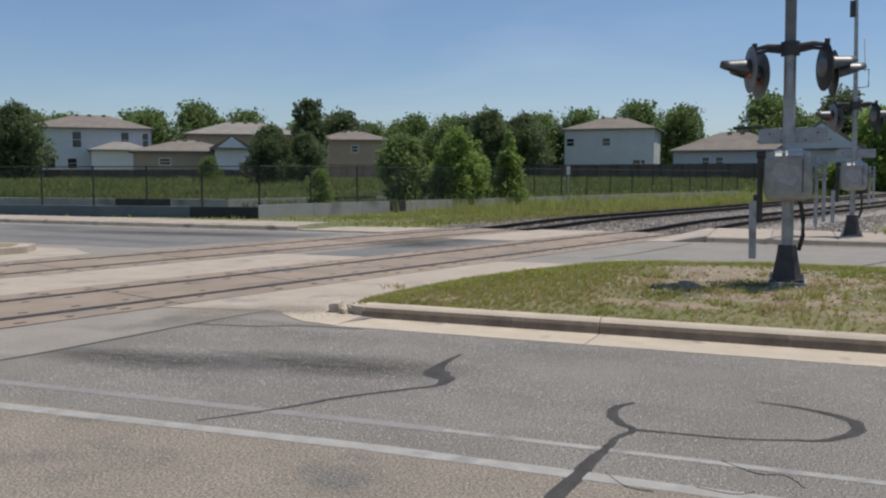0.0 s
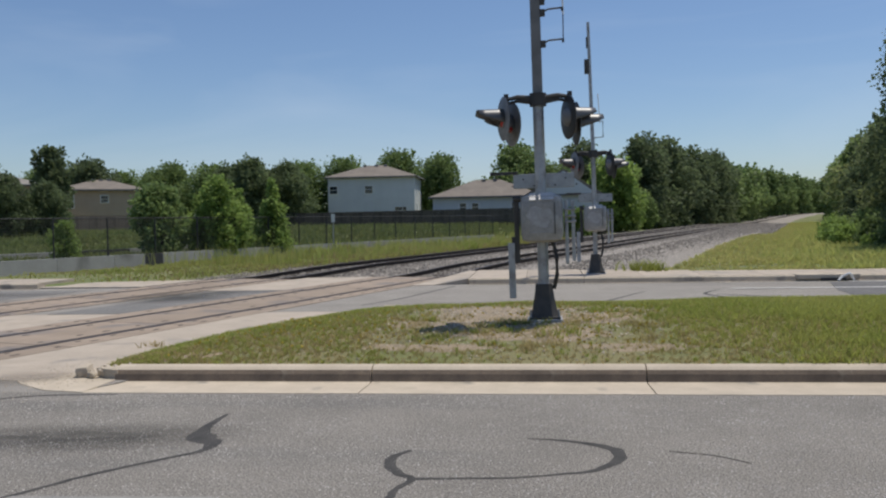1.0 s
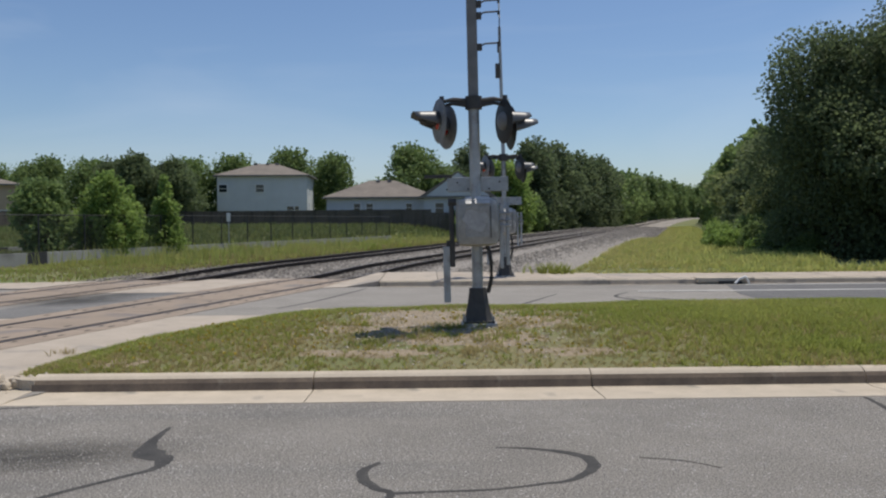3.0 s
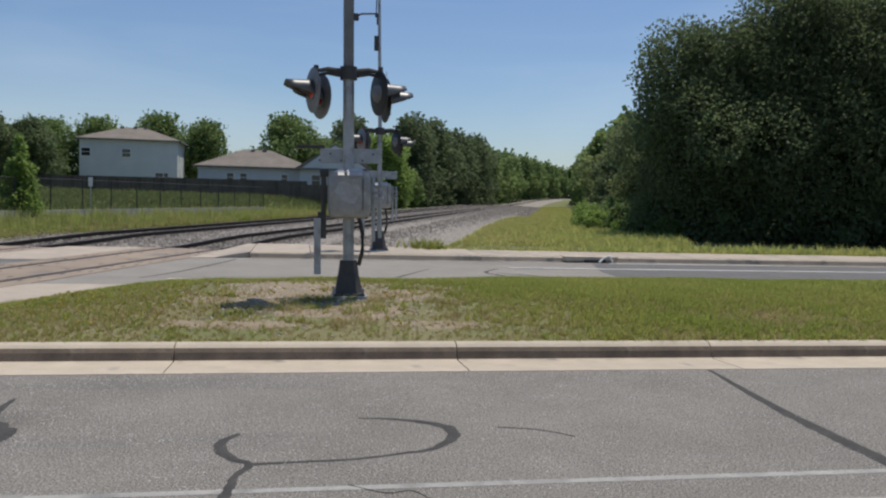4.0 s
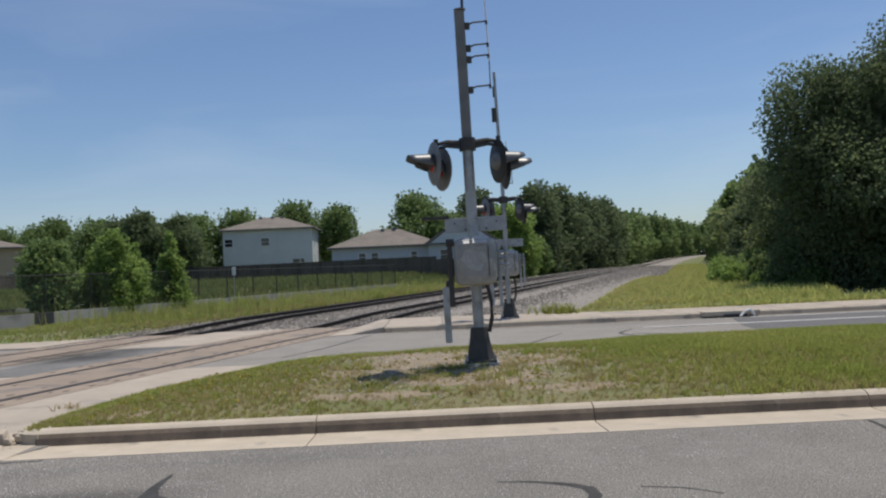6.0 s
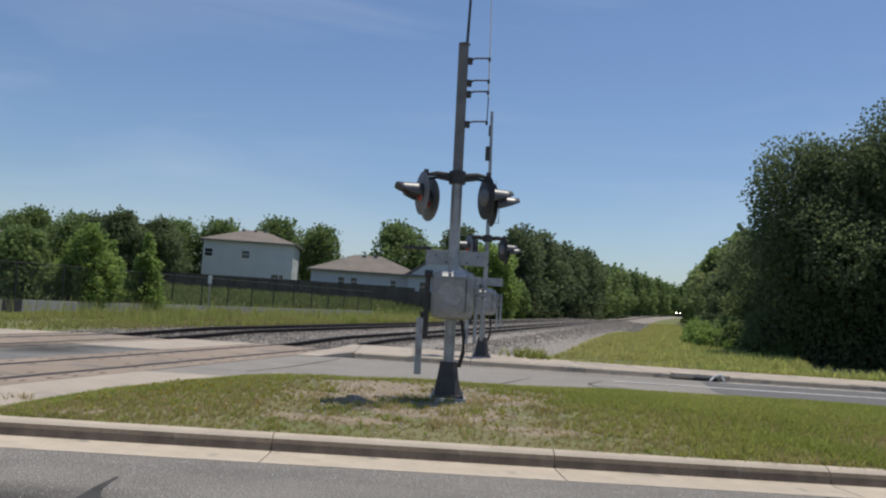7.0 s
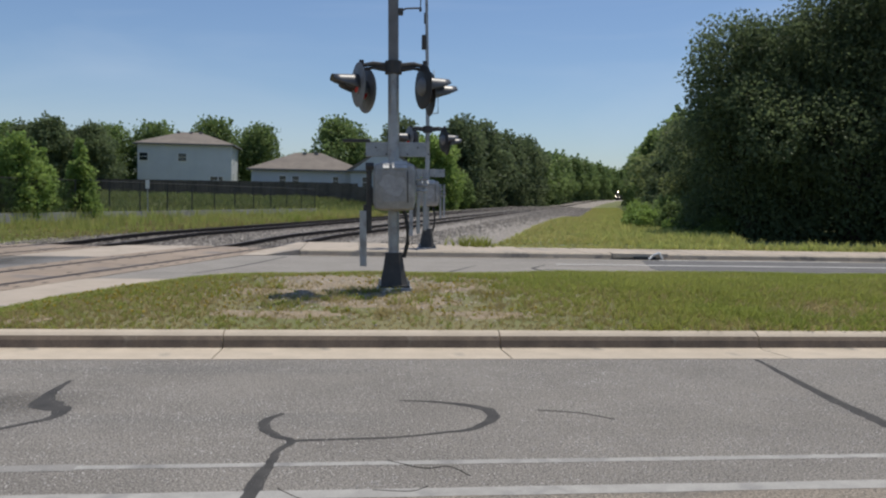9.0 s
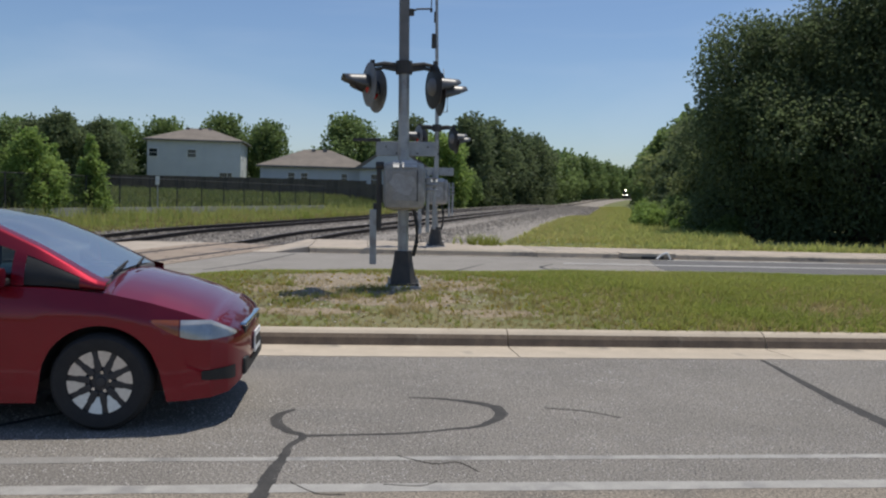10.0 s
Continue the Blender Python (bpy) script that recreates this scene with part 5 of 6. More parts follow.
def build_houses():
    house(-19.8, 112, 2.1, 2, 11.5, 9.0, 5.5, 1.9, SIDING_W, SHINGLE, [(-5.0, 3.95, 1.0, 0.95), (-0.3, 3.95, 1.0, 0.95), (3.6, 1.1, 0.9, 1.0), (4.4, 1.1, 0.5, 1.0)], "white two-storey house with a brown hipped roof", seed=1)
    house(-3.8, 97.0, 2.0, 0, 12.0, 9.0, 2.25, 2.2, SIDING_W, SHINGLE, [(-2.6, 1.2, 0.7, 0.9), (-1.2, 1.2, 0.7, 0.9), (3.2, 1.2, 0.6, 0.9)], "low white house with a long brown roof", vents=2, seed=2)
    house(4.8, 95.5, 2.0, 0, 7.5, 9.0, 2.25, 2.9, SIDING_W, SHINGLE, [(-2.0, 1.1, 0.9, 1.1)], "white gabled wing of a low house", gable=True, vents=1, seed=3)
    house(-77.6, 82.5, 2.2, 43, 14.0, 10, 5.2, 2.0, SIDING_W, SHINGLE, [(-1.6, 3.9, 1.0, 1.9), (-4.6, 1.0, 1.0, 1.2), (-2.2, 1.0, 1.0, 1.2), (3.9, 3.9, 0.9, 1.9), (6.3, 3.9, 0.7, 1.7)], "white two-storey house with a lean-to porch", seed=4)
    house(-71.6, 81.0, 2.1, 43, 6.5, 5.0, 2.5, 1.2, WHITE, SHINGLE_G, [], "white lean-to garden porch with a grey roof", vents=0, seed=5)
    house(-56.5, 84.5, 1.7, 36, 13.0, 9, 4.6, 1.8, SIDING_T, SHINGLE_G, [(-1.0, 3.2, 1.2, 1.0), (2.4, 3.2, 1.0, 1.0)], "tan two-storey house with a grey-brown hipped roof", seed=6)
    house(-54.5, 71.5, 1.6, 37, 10.0, 8, 2.4, 1.4, SIDING_T, SHINGLE, [(-2.0, 1.5, 1.0, 0.6)], "low tan house with a brown roof", seed=7)
    house(-47.8, 70.0, 1.7, 37, 3.2, 6, 2.5, 1.3, WHITE, SHINGLE, [], "small white gabled porch of a low house", gable=True, vents=0, seed=8)
    house(-49.7, 98.0, 1.9, 28, 9.6, 8, 4.2, 1.5, SIDING_T, SHINGLE, [(-3.6, 3.0, 1.0, 1.6), (0.3, 3.2, 0.8, 0.8), (3.4, 0.8, 0.9, 1.0)], "tan house with a low hipped roof", seed=9)
    house(-46.5, 146, 2.2, 20, 12, 9, 5.2, 2.0, SIDING_T, SHINGLE, [], "distant house roof among the trees", seed=10)
    board_fence((-34, 100.5), (9, 90.0), 2.0)
    board_fence((-44, 66), (-34, 100.5), 1.9)
    board_fence((-66, 54), (-44, 66), 1.25)
    board_fence((-95, 60), (-66, 54), 1.1)


# ---- crossing signals ----
def bell_lamp(parent, x, y, z, facing, lens=RED_LENS):
    """A round flasher: dark disc, hood and lens; facing: degrees its light turns from -y."""
    m = pose(x, y, z, 0, 0, facing)
    disc = part("disc", revolve(bmesh.new(), [(0.001, 0.012), (0.305, 0.012), (0.33, 0.0), (0.305, -0.012), (0.001, -0.012)], 28, pose(0, 0, 0, 90)), DISC, parent, "weathered round backing disc", True)
    disc.matrix_basis = m
    disc.data.materials.append(BLACK)
    for p in disc.data.polygons:                             # the side that faces the traffic is black
        if p.normal.y < -0.3:
            p.material_index = 1
    part("lamp_body", revolve(bmesh.new(), [(0.001, -0.085), (0.08, -0.08), (0.12, -0.055), (0.14, -0.012), (0.14, 0.03), (0.125, 0.035)], 20, pose(0, 0, 0, 90)), DISC, disc, smooth=True)
    part("lens", revolve(bmesh.new(), [(0.001, 0.052), (0.06, 0.049), (0.10, 0.04), (0.125, 0.03)], 20, pose(0, 0, 0, 90)), lens, disc, "unlit red lens", True)
    bm = bmesh.new()
    n, rows = 18, []
    for j in range(5):
        t = j / 4
        rows.append([bm.verts.new(((0.150 - 0.012 * t) * math.cos(a), -0.02 - 0.38 * t * min(1, max(0.05, (math.sin(a) + 0.42) / 0.8)) ** 0.8, (0.150 - 0.012 * t) * math.sin(a))) for a in [radians(-25 + 230 * i / n) for i in range(n + 1)]])
    for u, v in zip(rows, rows[1:]):
        for i in range(n):
            bm.faces.new((u[i], u[i + 1], v[i + 1], v[i]))
    hood = part("hood", bm, VISOR, disc, "dark grey visor over the lamp", True)
    s = hood.modifiers.new("thick", "SOLIDIFY")
    s.thickness = 0.006
    return disc


def signal(x, y, z, far=False, size=1.0):
    root = thing("crossing_signal", pose(x, y, z, 0, -1.0 if not far else -0.6, 0), "grey railway crossing signal mast with red flashers and gate motor" if not far else "second railway crossing signal mast beyond the road", "crossing signal", "crossing signals")
    root.scale = (size, size, size)
    # foot: flared cast base on four bolts
    bm = bmesh.new()
    box(bm, (0, 0, 0.02), (0.46, 0.46, 0.04), 0.008)
    rings = []
    for h, r in ((0.04, 0.205), (0.10, 0.19), (0.34, 0.145), (0.50, 0.125), (0.52, 0.125)):
        rings.append([bm.verts.new((r * sx * k, r * sy * q, h)) for sx, sy, k, q in ((-1, -1, 1, .55), (-1, -1, .55, 1), (1, -1, .55, 1), (1, -1, 1, .55), (1, 1, 1, .55), (1, 1, .55, 1), (-1, 1, .55, 1), (-1, 1, 1, .55))])
    for u, v in zip(rings, rings[1:]):
        for i in range(8):
            bm.faces.new((u[i], u[(i + 1) % 8], v[(i + 1) % 8], v[i]))
    bm.faces.new(rings[-1])
    part("base", bm, DARK, root, "dark flared cast-iron base")
    part("foot_plate", box(bmesh.new(), (0, -0.02, -0.02), (0.52, 0.5, 0.05), 0.01), STEEL, root)
    for i, (px, py) in enumerate(((-0.21, -0.2), (0.21, -0.2), (-0.21, 0.2), (0.21, 0.2))):
        part("bolt", cyl(bmesh.new(), (px, py, 0.0), (px, py, 0.11), 0.016, n=8), STEEL, root)
    top = 5.30 if not far else 5.85
    part("mast", cyl(bmesh.new(), (0, 0, 0.45), (0, 0, 3.28), 0.082 if not far else 0.062, n=18), STEEL, root, "pale galvanised steel tube", True)
    if not far:
        bm = bmesh.new()
        box(bm, (0, 0, (3.28 + top) / 2), (0.15, 0.11, top - 3.28), 0.015)
        cyl(bm, (0.01, 0, top), (0.01, 0, top + 0.02), 0.09, n=14)
        part("upper_mast", bm, TRIM, root, "dark grey upper mast")
        part("antenna", cyl(bmesh.new(), (0.05, 0, top), (0.09, 0, top + 1.35), 0.022, 0.018, n=8), DARK, root)
        bm = bmesh.new()
        tube(bm, [(0.40, -0.02, 4.10), (0.405, -0.02, 4.30), (0.41, -0.02, 4.58)], 0.009, 6)
        part("conduit", bm, DARK, root)
        part("rod", cyl(bmesh.new(), (0.41, -0.02, 4.50), (0.385, -0.02, 6.2), 0.012, 0.007, n=6), WHITE, root, "thin white rod")
        for h in (5.08, 4.74, 4.57, 4.11):
            bm = bmesh.new()
            box(bm, (0.105, -0.02, h - 0.03), (0.08, 0.08, 0.10), 0.012)
            tube(bm, [(0.11, -0.02, h - 0.02), (0.19, -0.02, h + 0.02), (0.40, -0.02, h + 0.03)], 0.014, 6)
            box(bm, (0.40, -0.02, h + 0.01), (0.035, 0.04, 0.06), 0.006)
            part("bracket", bm, DARK, root)
    else:
        part("upper_mast", cyl(bmesh.new(), (0, 0, 3.28), (-0.06, 0, 6.85), 0.055, 0.04, n=12), STEEL, root)
        part("clamp", box(bmesh.new(), (-0.12, 0, 5.65), (0.13, 0.1, 0.40), 0.02), DARK, root)
        part("strap", box(bmesh.new(), (-0.10, 0, 6.3), (0.05, 0.06, 0.3), 0.01), DARK, root)
        bm = bmesh.new()
        tube(bm, [(0.0, 0, 4.15), (0.28, 0, 4.15), (0.28, 0, 3.72), (0.0, 0, 3.70)], 0.018, 6)
        part("bracket", bm, TRIM, root)
        part("antenna", cyl(bmesh.new(), (0.20, 0, 4.1), (0.16, 0, 4.9), 0.012, n=6), WHITE, root)
    # cross-arm with the flashers, back to back
    h = 3.27
    span = 0.50
    bm = bmesh.new()
    cyl(bm, (0, 0, h - 0.10), (0, 0, h + 0.09), 0.125, n=16)
    tube(bm, [(-0.46, 0, h + 0.02), (-0.3, 0, h + 0.05), (-0.1, 0, h + 0.02)], [0.028, 0.034, 0.045], 8)
    tube(bm, [(0.46, 0, h + 0.02), (0.3, 0, h + 0.05), (0.1, 0, h + 0.02)], [0.028, 0.034, 0.045], 8)
    tube(bm, [(-0.46, 0, h - 0.04), (-0.3, 0, h - 0.01), (-0.1, 0, h - 0.03)], [0.022, 0.026, 0.04], 8)
    tube(bm, [(0.46, 0, h - 0.04), (0.3, 0, h - 0.01), (0.1, 0, h - 0.03)], [0.022, 0.026, 0.04], 8)
    for s in (-1, 1):
        cyl(bm, (s * 0.47, 0, h - 0.26), (s * 0.47, 0, h + 0.10), 0.036, n=8)
    part("cross_arm", bm, DARK, root, "dark iron cross-arm")
    for s in (-1, 1):
        turn_l, turn_r = (-72, 108)
        if s < 0:
            bell_lamp(root, s * span - 0.02, -0.06, h - 0.27, turn_l)
            bell_lamp(root, s * span + 0.10, 0.14, h - 0.34, -64)
        else:
            bell_lamp(root, s * span - 0.06, -0.06, h - 0.29, turn_r)
            bell_lamp(root, s * span + 0.06, 0.16, h - 0.37, 100)
    # gate motor housing on its mast
    bm = bmesh.new()
    box(bm, (0, -0.20, 1.50), (0.62, 0.44, 0.70), 0.125)
    housing = part("motor_housing", bm, ALU, root, "grey weathered cast housing with rounded corners", True)
    # pale plates on the chamfer and top stand in for skylight on the lid
    bm = bmesh.new()
    for px, pw in ((-0.13, 0.09), (0.07, 0.22)):
        box(bm, (0, 0, 0), (pw, 0.012, 0.15), 0.004, pose(px, -0.385, 1.815, -45))
        box(bm, (px, -0.15, 1.855), (pw, 0.30, 0.012), 0.004)
    part("lid_rib", bm, LID_HIGHLIGHT, housing, "lid ribs with their bright highlight painted in")
    part("seam", box(bmesh.new(), (0.185, -0.422, 1.5), (0.012, 0.012, 0.46)), DARK, housing)
    part("cover", box(bmesh.new(), (-0.01, -0.421, 1.50), (0.35, 0.010, 0.44), 0.004), ALU, housing)
    outline = []
    for i in range(48):
        a = math.tau * i / 48
        q = 1 + 0.45 * noise.noise((1.3 * math.cos(a) + 5, 1.3 * math.sin(a), 2)) + 0.2 * noise.noise((4 * math.cos(a), 4 * math.sin(a), 7))
        outline.append((0.17 * q * math.cos(a), 0.15 * q * math.sin(a)))
    part("worn_patch", prism(bmesh.new(), outline, 0, 0.003, pose(-0.03, -0.4245, 1.53, 90)), WORN, housing, "pale patch where the paint has worn off")
    part("hinge_pin", cyl(bmesh.new(), (0.0, -0.2, 1.84), (0.0, -0.2, 1.93), 0.016, n=8), STEEL, housing)
    # shaft arms and counterweights
    bm = bmesh.new()
    box(bm, (0.05, 0.24, 2.07), (0.92, 0.05, 0.22), 0.01)
    part("counterweight_beam", bm, STEEL, root, "flat grey steel beam with bolt holes")
    for i in range(7):
        part("bolt", cyl(bmesh.new(), (-0.42 + 0.16 * i, 0.20, 2.0 + 0.1 * (i % 2)), (-0.42 + 0.16 * i, 0.225, 2.0 + 0.1 * (i % 2)), 0.014, n=6), DARK, root)
    part("flat_bar", box(bmesh.new(), (-0.55, 0.22, 2.20), (0.42, 0.05, 0.05), 0.006), DARK, root)
    bm = bmesh.new()
    box(bm, (-0.37, -0.18, 1.35), (0.075, 0.06, 1.0), 0.012)
    cyl(bm, (-0.42, -0.18, 1.80), (-0.30, -0.18, 1.80), 0.055, n=12)
    part("left_lever", bm, DARK, root, "black steel lever arm")
    part("counterweight_plate", box(bmesh.new(), (-0.46, -0.20, 0.74), (0.10, 0.05, 0.82), 0.008), STEEL, root, "pale grey vertical plate")
    part("counterweight", box(bmesh.new(), (-0.42, -0.14, 1.05), (0.07, 0.10, 0.38), 0.008), DARK, root)
    for px, zz, hh in ((0.36, 1.28, 0.95), (0.46, 1.30, 0.90)):
        part("right_lever", box(bmesh.new(), (px, -0.1 + 0.3 * (px - 0.36), zz), (0.05, 0.07, hh), 0.01), STEEL, root)
    for pz in (1.62, 1.52, 1.44):
        part("bolt", cyl(bmesh.new(), (0.33, -0.14, pz), (0.50, -0.14, pz), 0.017, n=8), STEEL, root)
    # cable from the housing to the base
    part("cable", tube(bmesh.new(), [(0.13, -0.10, 1.20), (0.17, -0.12, 1.08), (0.20, -0.13, 0.90), (0.20, -0.10, 0.66), (0.15, -0.06, 0.45)], 0.030, 8), BLACK, root, "black flexible cable", True)
    return root


# ---- the red car ----
def build_wheel(car, x, y, side):
    bm = bmesh.new()
    prof = [(0.205, -0.095), (0.235, -0.105), (0.285, -0.108), (0.306, -0.09), (0.3165, -0.06), (0.3175, 0.0), (0.3165, 0.06), (0.306, 0.09), (0.285, 0.108), (0.235, 0.105), (0.205, 0.095)]
    revolve(bm, prof, 48, pose(0, 0, 0, 90))
    wheel = part("wheel", bm, TYRE, car, "black tyre on a two-tone alloy wheel", True)
    m = pose(0, 0, 0, 0, 0, 180 if side > 0 else 0)
    rim = part("rim", revolve(bmesh.new(), [(0.243, -0.10), (0.236, -0.098), (0.215, -0.07), (0.205, -0.02), (0.20, 0.09)], 48, pose(0, 0, 0, 90) @ pose(0, 0, 0, 0, 180, 0)), RIM_DARK, wheel, "dark painted alloy rim", True)
    rim.matrix_basis = m
    part("brake_disc", cyl(bmesh.new(), (0, 0.01, 0), (0, 0.03, 0), 0.15, n=28), DARK, rim)
    part("backing", cyl(bmesh.new(), (0, 0.04, 0), (0, 0.05, 0), 0.20, n=28), PLASTIC, rim)
    for i in range(10):
        a = math.tau * i / 10
        bm = bmesh.new()
        poly = [(-0.019, 0.10), (0.019, 0.10), (0.050, 0.226), (0.0, 0.232), (-0.050, 0.226)]
        lo = [bm.verts.new((px, -0.093 + 0.02 * (0.22 - pz) / 0.12, pz)) for px, pz in poly]
        hi = [bm.verts.new((px * 0.8, -0.06, pz)) for px, pz in poly]
        bm.faces.new(lo)
        bm.faces.new(hi[::-1])
        for j in range(5):
            bm.faces.new((lo[j], hi[j], hi[(j + 1) % 5], lo[(j + 1) % 5]))
        bmesh.ops.recalc_face_normals(bm, faces=bm.faces)
        s = part("spoke", bm, RIM, rim, "bright machined spoke face")
        s.matrix_basis = pose(0, 0, 0, 0, math.degrees(a), 0)
        bm = bmesh.new()
        box(bm, (0, -0.066, 0.145), (0.045, 0.03, 0.16), 0.006)
        s = part("spoke_web", bm, RIM_DARK, rim)
        s.matrix_basis = pose(0, 0, 0, 0, math.degrees(a) + 18, 0)
    part("hub_cap", revolve(bmesh.new(), [(0.001, 0.078), (0.03, 0.077), (0.036, 0.07), (0.09, 0.066), (0.105, 0.055), (0.11, 0.0)], 28, pose(0, 0, 0, 90)), RIM_DARK, rim, "dark hub", True)
    for i in range(5):
        a = math.tau * i / 5 + 0.3
        part("lug_nut", cyl(bmesh.new(), (0.062 * math.cos(a), -0.06, 0.062 * math.sin(a)), (0.062 * math.cos(a), -0.082, 0.062 * math.sin(a)), 0.011, n=6), CHROME, rim)
    wheel.location = (x, y, 0.3175)
    return wheel


def build_car():
    """A red four-door saloon; x points ahead, and the front axle is at its origin."""
    car = thing("car", pose(-60, 8.15, 0), "metallic red four-door saloon car driving along the lane", "car")
    it = np.interp
    XS = (0.87, 0.84, 0.78, 0.68, 0.52, 0.3, 0.05, -0.3, -1.2, -2.2, -2.8, -3.2, -3.45, -3.55)
    W = (0.30, 0.52, 0.68, 0.78, 0.835, 0.862, 0.872, 0.875, 0.878, 0.876, 0.865, 0.83, 0.76, 0.60)
    SH = (0.56, 0.60, 0.66, 0.72, 0.785, 0.85, 0.905, 0.935, 0.96, 0.985, 1.0, 1.0, 0.97, 0.90)
    TOP = (0.58, 0.635, 0.70, 0.765, 0.84, 0.91, 0.965, 1.0, 1.0, 1.02, 1.05, 1.06, 1.03, 0.94)
    BOT = (0.36, 0.27, 0.22, 0.20, 0.19, 0.18, 0.18, 0.18, 0.18, 0.18, 0.19, 0.22, 0.26, 0.36)

    def at(table, x):
        return float(it(-x, [-v for v in XS], table))

    stations = sorted({*XS, *[0.86 - 0.045 * i for i in range(101)]}, reverse=True)
    stations = [x for x in stations if x >= -3.55]

    def arch(x):
        z = at(BOT, x)
        for c in (0.0, -2.70):
            if abs(x - c) < 0.375:
                z = max(z, 0.31 + math.sqrt(0.375 ** 2 - (x - c) ** 2))
        return z

    def flank(x, z):
        w, top = at(W, x), at(SH, x) - 0.02
        f = (z - 0.18) / (top - 0.18)
        return w * (0.955 + 0.045 * math.sin(math.pi * min(1, 0.12 + 0.62 * f))) - 0.035 * max(0, f - 0.82) / 0.18

    bm = bmesh.new()
    rings = []
    for x in stations:
        w, s, t, b = at(W, x), at(SH, x), at(TOP, x), arch(x)
        crease = s - 0.02
        half = []
        for k in range(9):                                   # the flank, from the sill up to the shoulder
            u = k / 8
            z = b + (crease - b) * u
            f = (z - 0.18) / (crease - 0.18)
            half.append((w * (0.955 + 0.045 * math.sin(math.pi * min(1, 0.12 + 0.62 * f))) - 0.035 * max(0, f - 0.82) / 0.18, z))
        for k in range(1, 9):                                # over the shoulder to the middle
            a = k / 8
            half.append((half[8][0] * (1 - a) , crease + (t - crease) * (1 - (1 - a) ** 2.4)))
        ring = [(x, -y, z) for y, z in half] + [(x, y, z) for y, z in half[-2::-1]]
        rings.append([bm.verts.new(p) for p in ring])
    n = len(rings[0])
    for u, v in zip(rings, rings[1:]):
        for i in range(n - 1):
            bm.faces.new((u[i], u[i + 1], v[i + 1], v[i]))
    bm.faces.new(rings[0])
    bm.faces.new(rings[-1][::-1])
    bmesh.ops.recalc_face_normals(bm, faces=bm.faces)
    body = part("body", bm, CAR_RED, car, "glossy metallic red bodywork", True)
    # underside and wheel wells
    part("underside", box(bmesh.new(), (-1.35, 0, 0.32), (4.2, 1.30, 0.22), 0.03), PLASTIC, body)
    for c in (0.0, -2.70):
        for s in (-1, 1):
            bm = bmesh.new()
            rows = []
            for y in (s * 0.845, s * 0.55):
                rows.append([bm.verts.new((c + 0.378 * math.cos(a), y, 0.31 + 0.378 * math.sin(a))) for a in [math.pi * i / 20 for i in range(21)]])
            for i in range(20):
                bm.faces.new((rows[0][i], rows[0][i + 1], rows[1][i + 1], rows[1][i]))
            bm.faces.new(rows[1])
            part("wheel_well", bm, PLASTIC, body)
    # cabin
    GX = (-0.03, -0.42, -0.75, -1.10, -1.5, -2.0, -2.3, -2.7, -3.05)
    GZ = (0.985, 1.19, 1.33, 1.395, 1.425, 1.425, 1.395, 1.26, 1.06)
    GY = (0.78, 0.70, 0.625, 0.585, 0.57, 0.57, 0.575, 0.61, 0.68)
    GB = (0.80, 0.815, 0.82, 0.825, 0.825, 0.825, 0.82, 0.80, 0.76)

    def gat(table, x):
        return float(it(-x, [-v for v in GX], table))

    def strip(x0, x1, lo, hi, material, name, label, step=0.06, lift=0.0, side=0):
        """lo and hi run from 0 at the belt to 1 at the roof's edge to 2 at its middle."""
        bm = bmesh.new()
        k = max(2, int(abs(x1 - x0) / step))
        grid = []
        for i in range(k + 1):
            x = x0 + (x1 - x0) * i / k
            zb, zt, yt, yb = at(SH, x) - 0.01, gat(GZ, x) - 0.03, gat(GY, x), gat(GB, x)
            zb = min(zb, zt)
            row = []
            for j in range(13):
                u = lo + (hi - lo) * j / 12
                if u <= 1:
                    p = (x, yb + (yt - yb) * u + 0.03 * math.sin(math.pi * u) + lift, zb + (zt - zb) * u)
                else:
                    q = u - 1
                    p = (x, yt * (1 - q), zt + 0.035 * (1 - (1 - q) ** 2.5) + lift)
                row.append(p)
            grid.append(row)
        for sgn in ((-1, 1) if side == 0 else (side,)):
            vs = [[bm.verts.new((p[0], sgn * p[1], p[2])) for p in row] for row in grid]
            for u, v in zip(vs, vs[1:]):
                for j in range(12):
                    bm.faces.new((u[j], u[j + 1], v[j + 1], v[j]))
        bmesh.ops.remove_doubles(bm, verts=bm.verts, dist=0.0005)
        bmesh.ops.recalc_face_normals(bm, faces=bm.faces)
        return part(name, bm, material, body, label, True)

    strip(-0.03, -1.02, 1.10, 2, SCREEN, "windscreen", "sloping blue-grey windscreen")
    strip(-1.02, -2.15, 0.96, 2, CAR_RED, "roof", "")
    strip(-2.15, -3.0, 1.10, 2, GLASS, "rear_window", "sloping rear window")
    for s in (-1, 1):
        strip(0.02, -0.14, 0.0, 1.12, CAR_RED, "cowl_corner", "", side=s)
        strip(-0.02, -1.04, 0.74, 1.12, CAR_RED, "windscreen_pillar", "", lift=0.004, side=s)
        strip(-2.10, -3.05, 0.80, 1.12, CAR_RED, "rear_pillar", "", lift=0.004, side=s)
        strip(-1.0, -2.14, 0.90, 1.0, CAR_RED, "roof_rail", "", lift=0.004, side=s)
        strip(-0.14, -0.48, 0.02, 0.76, PLASTIC, "quarter_window", "dark front quarter window", side=s)
        strip(-0.48, -0.56, 0.0, 0.92, CAR_RED, "window_frame", "", lift=0.004, side=s)
        strip(-0.56, -1.42, 0.02, 0.92, GLASS, "side_window", "dark side window", side=s)
        strip(-1.42, -1.54, 0.0, 0.92, PLASTIC, "door_pillar", "", side=s)
        strip(-1.54, -2.35, 0.02, 0.92, GLASS, "side_window", "dark side window", side=s)
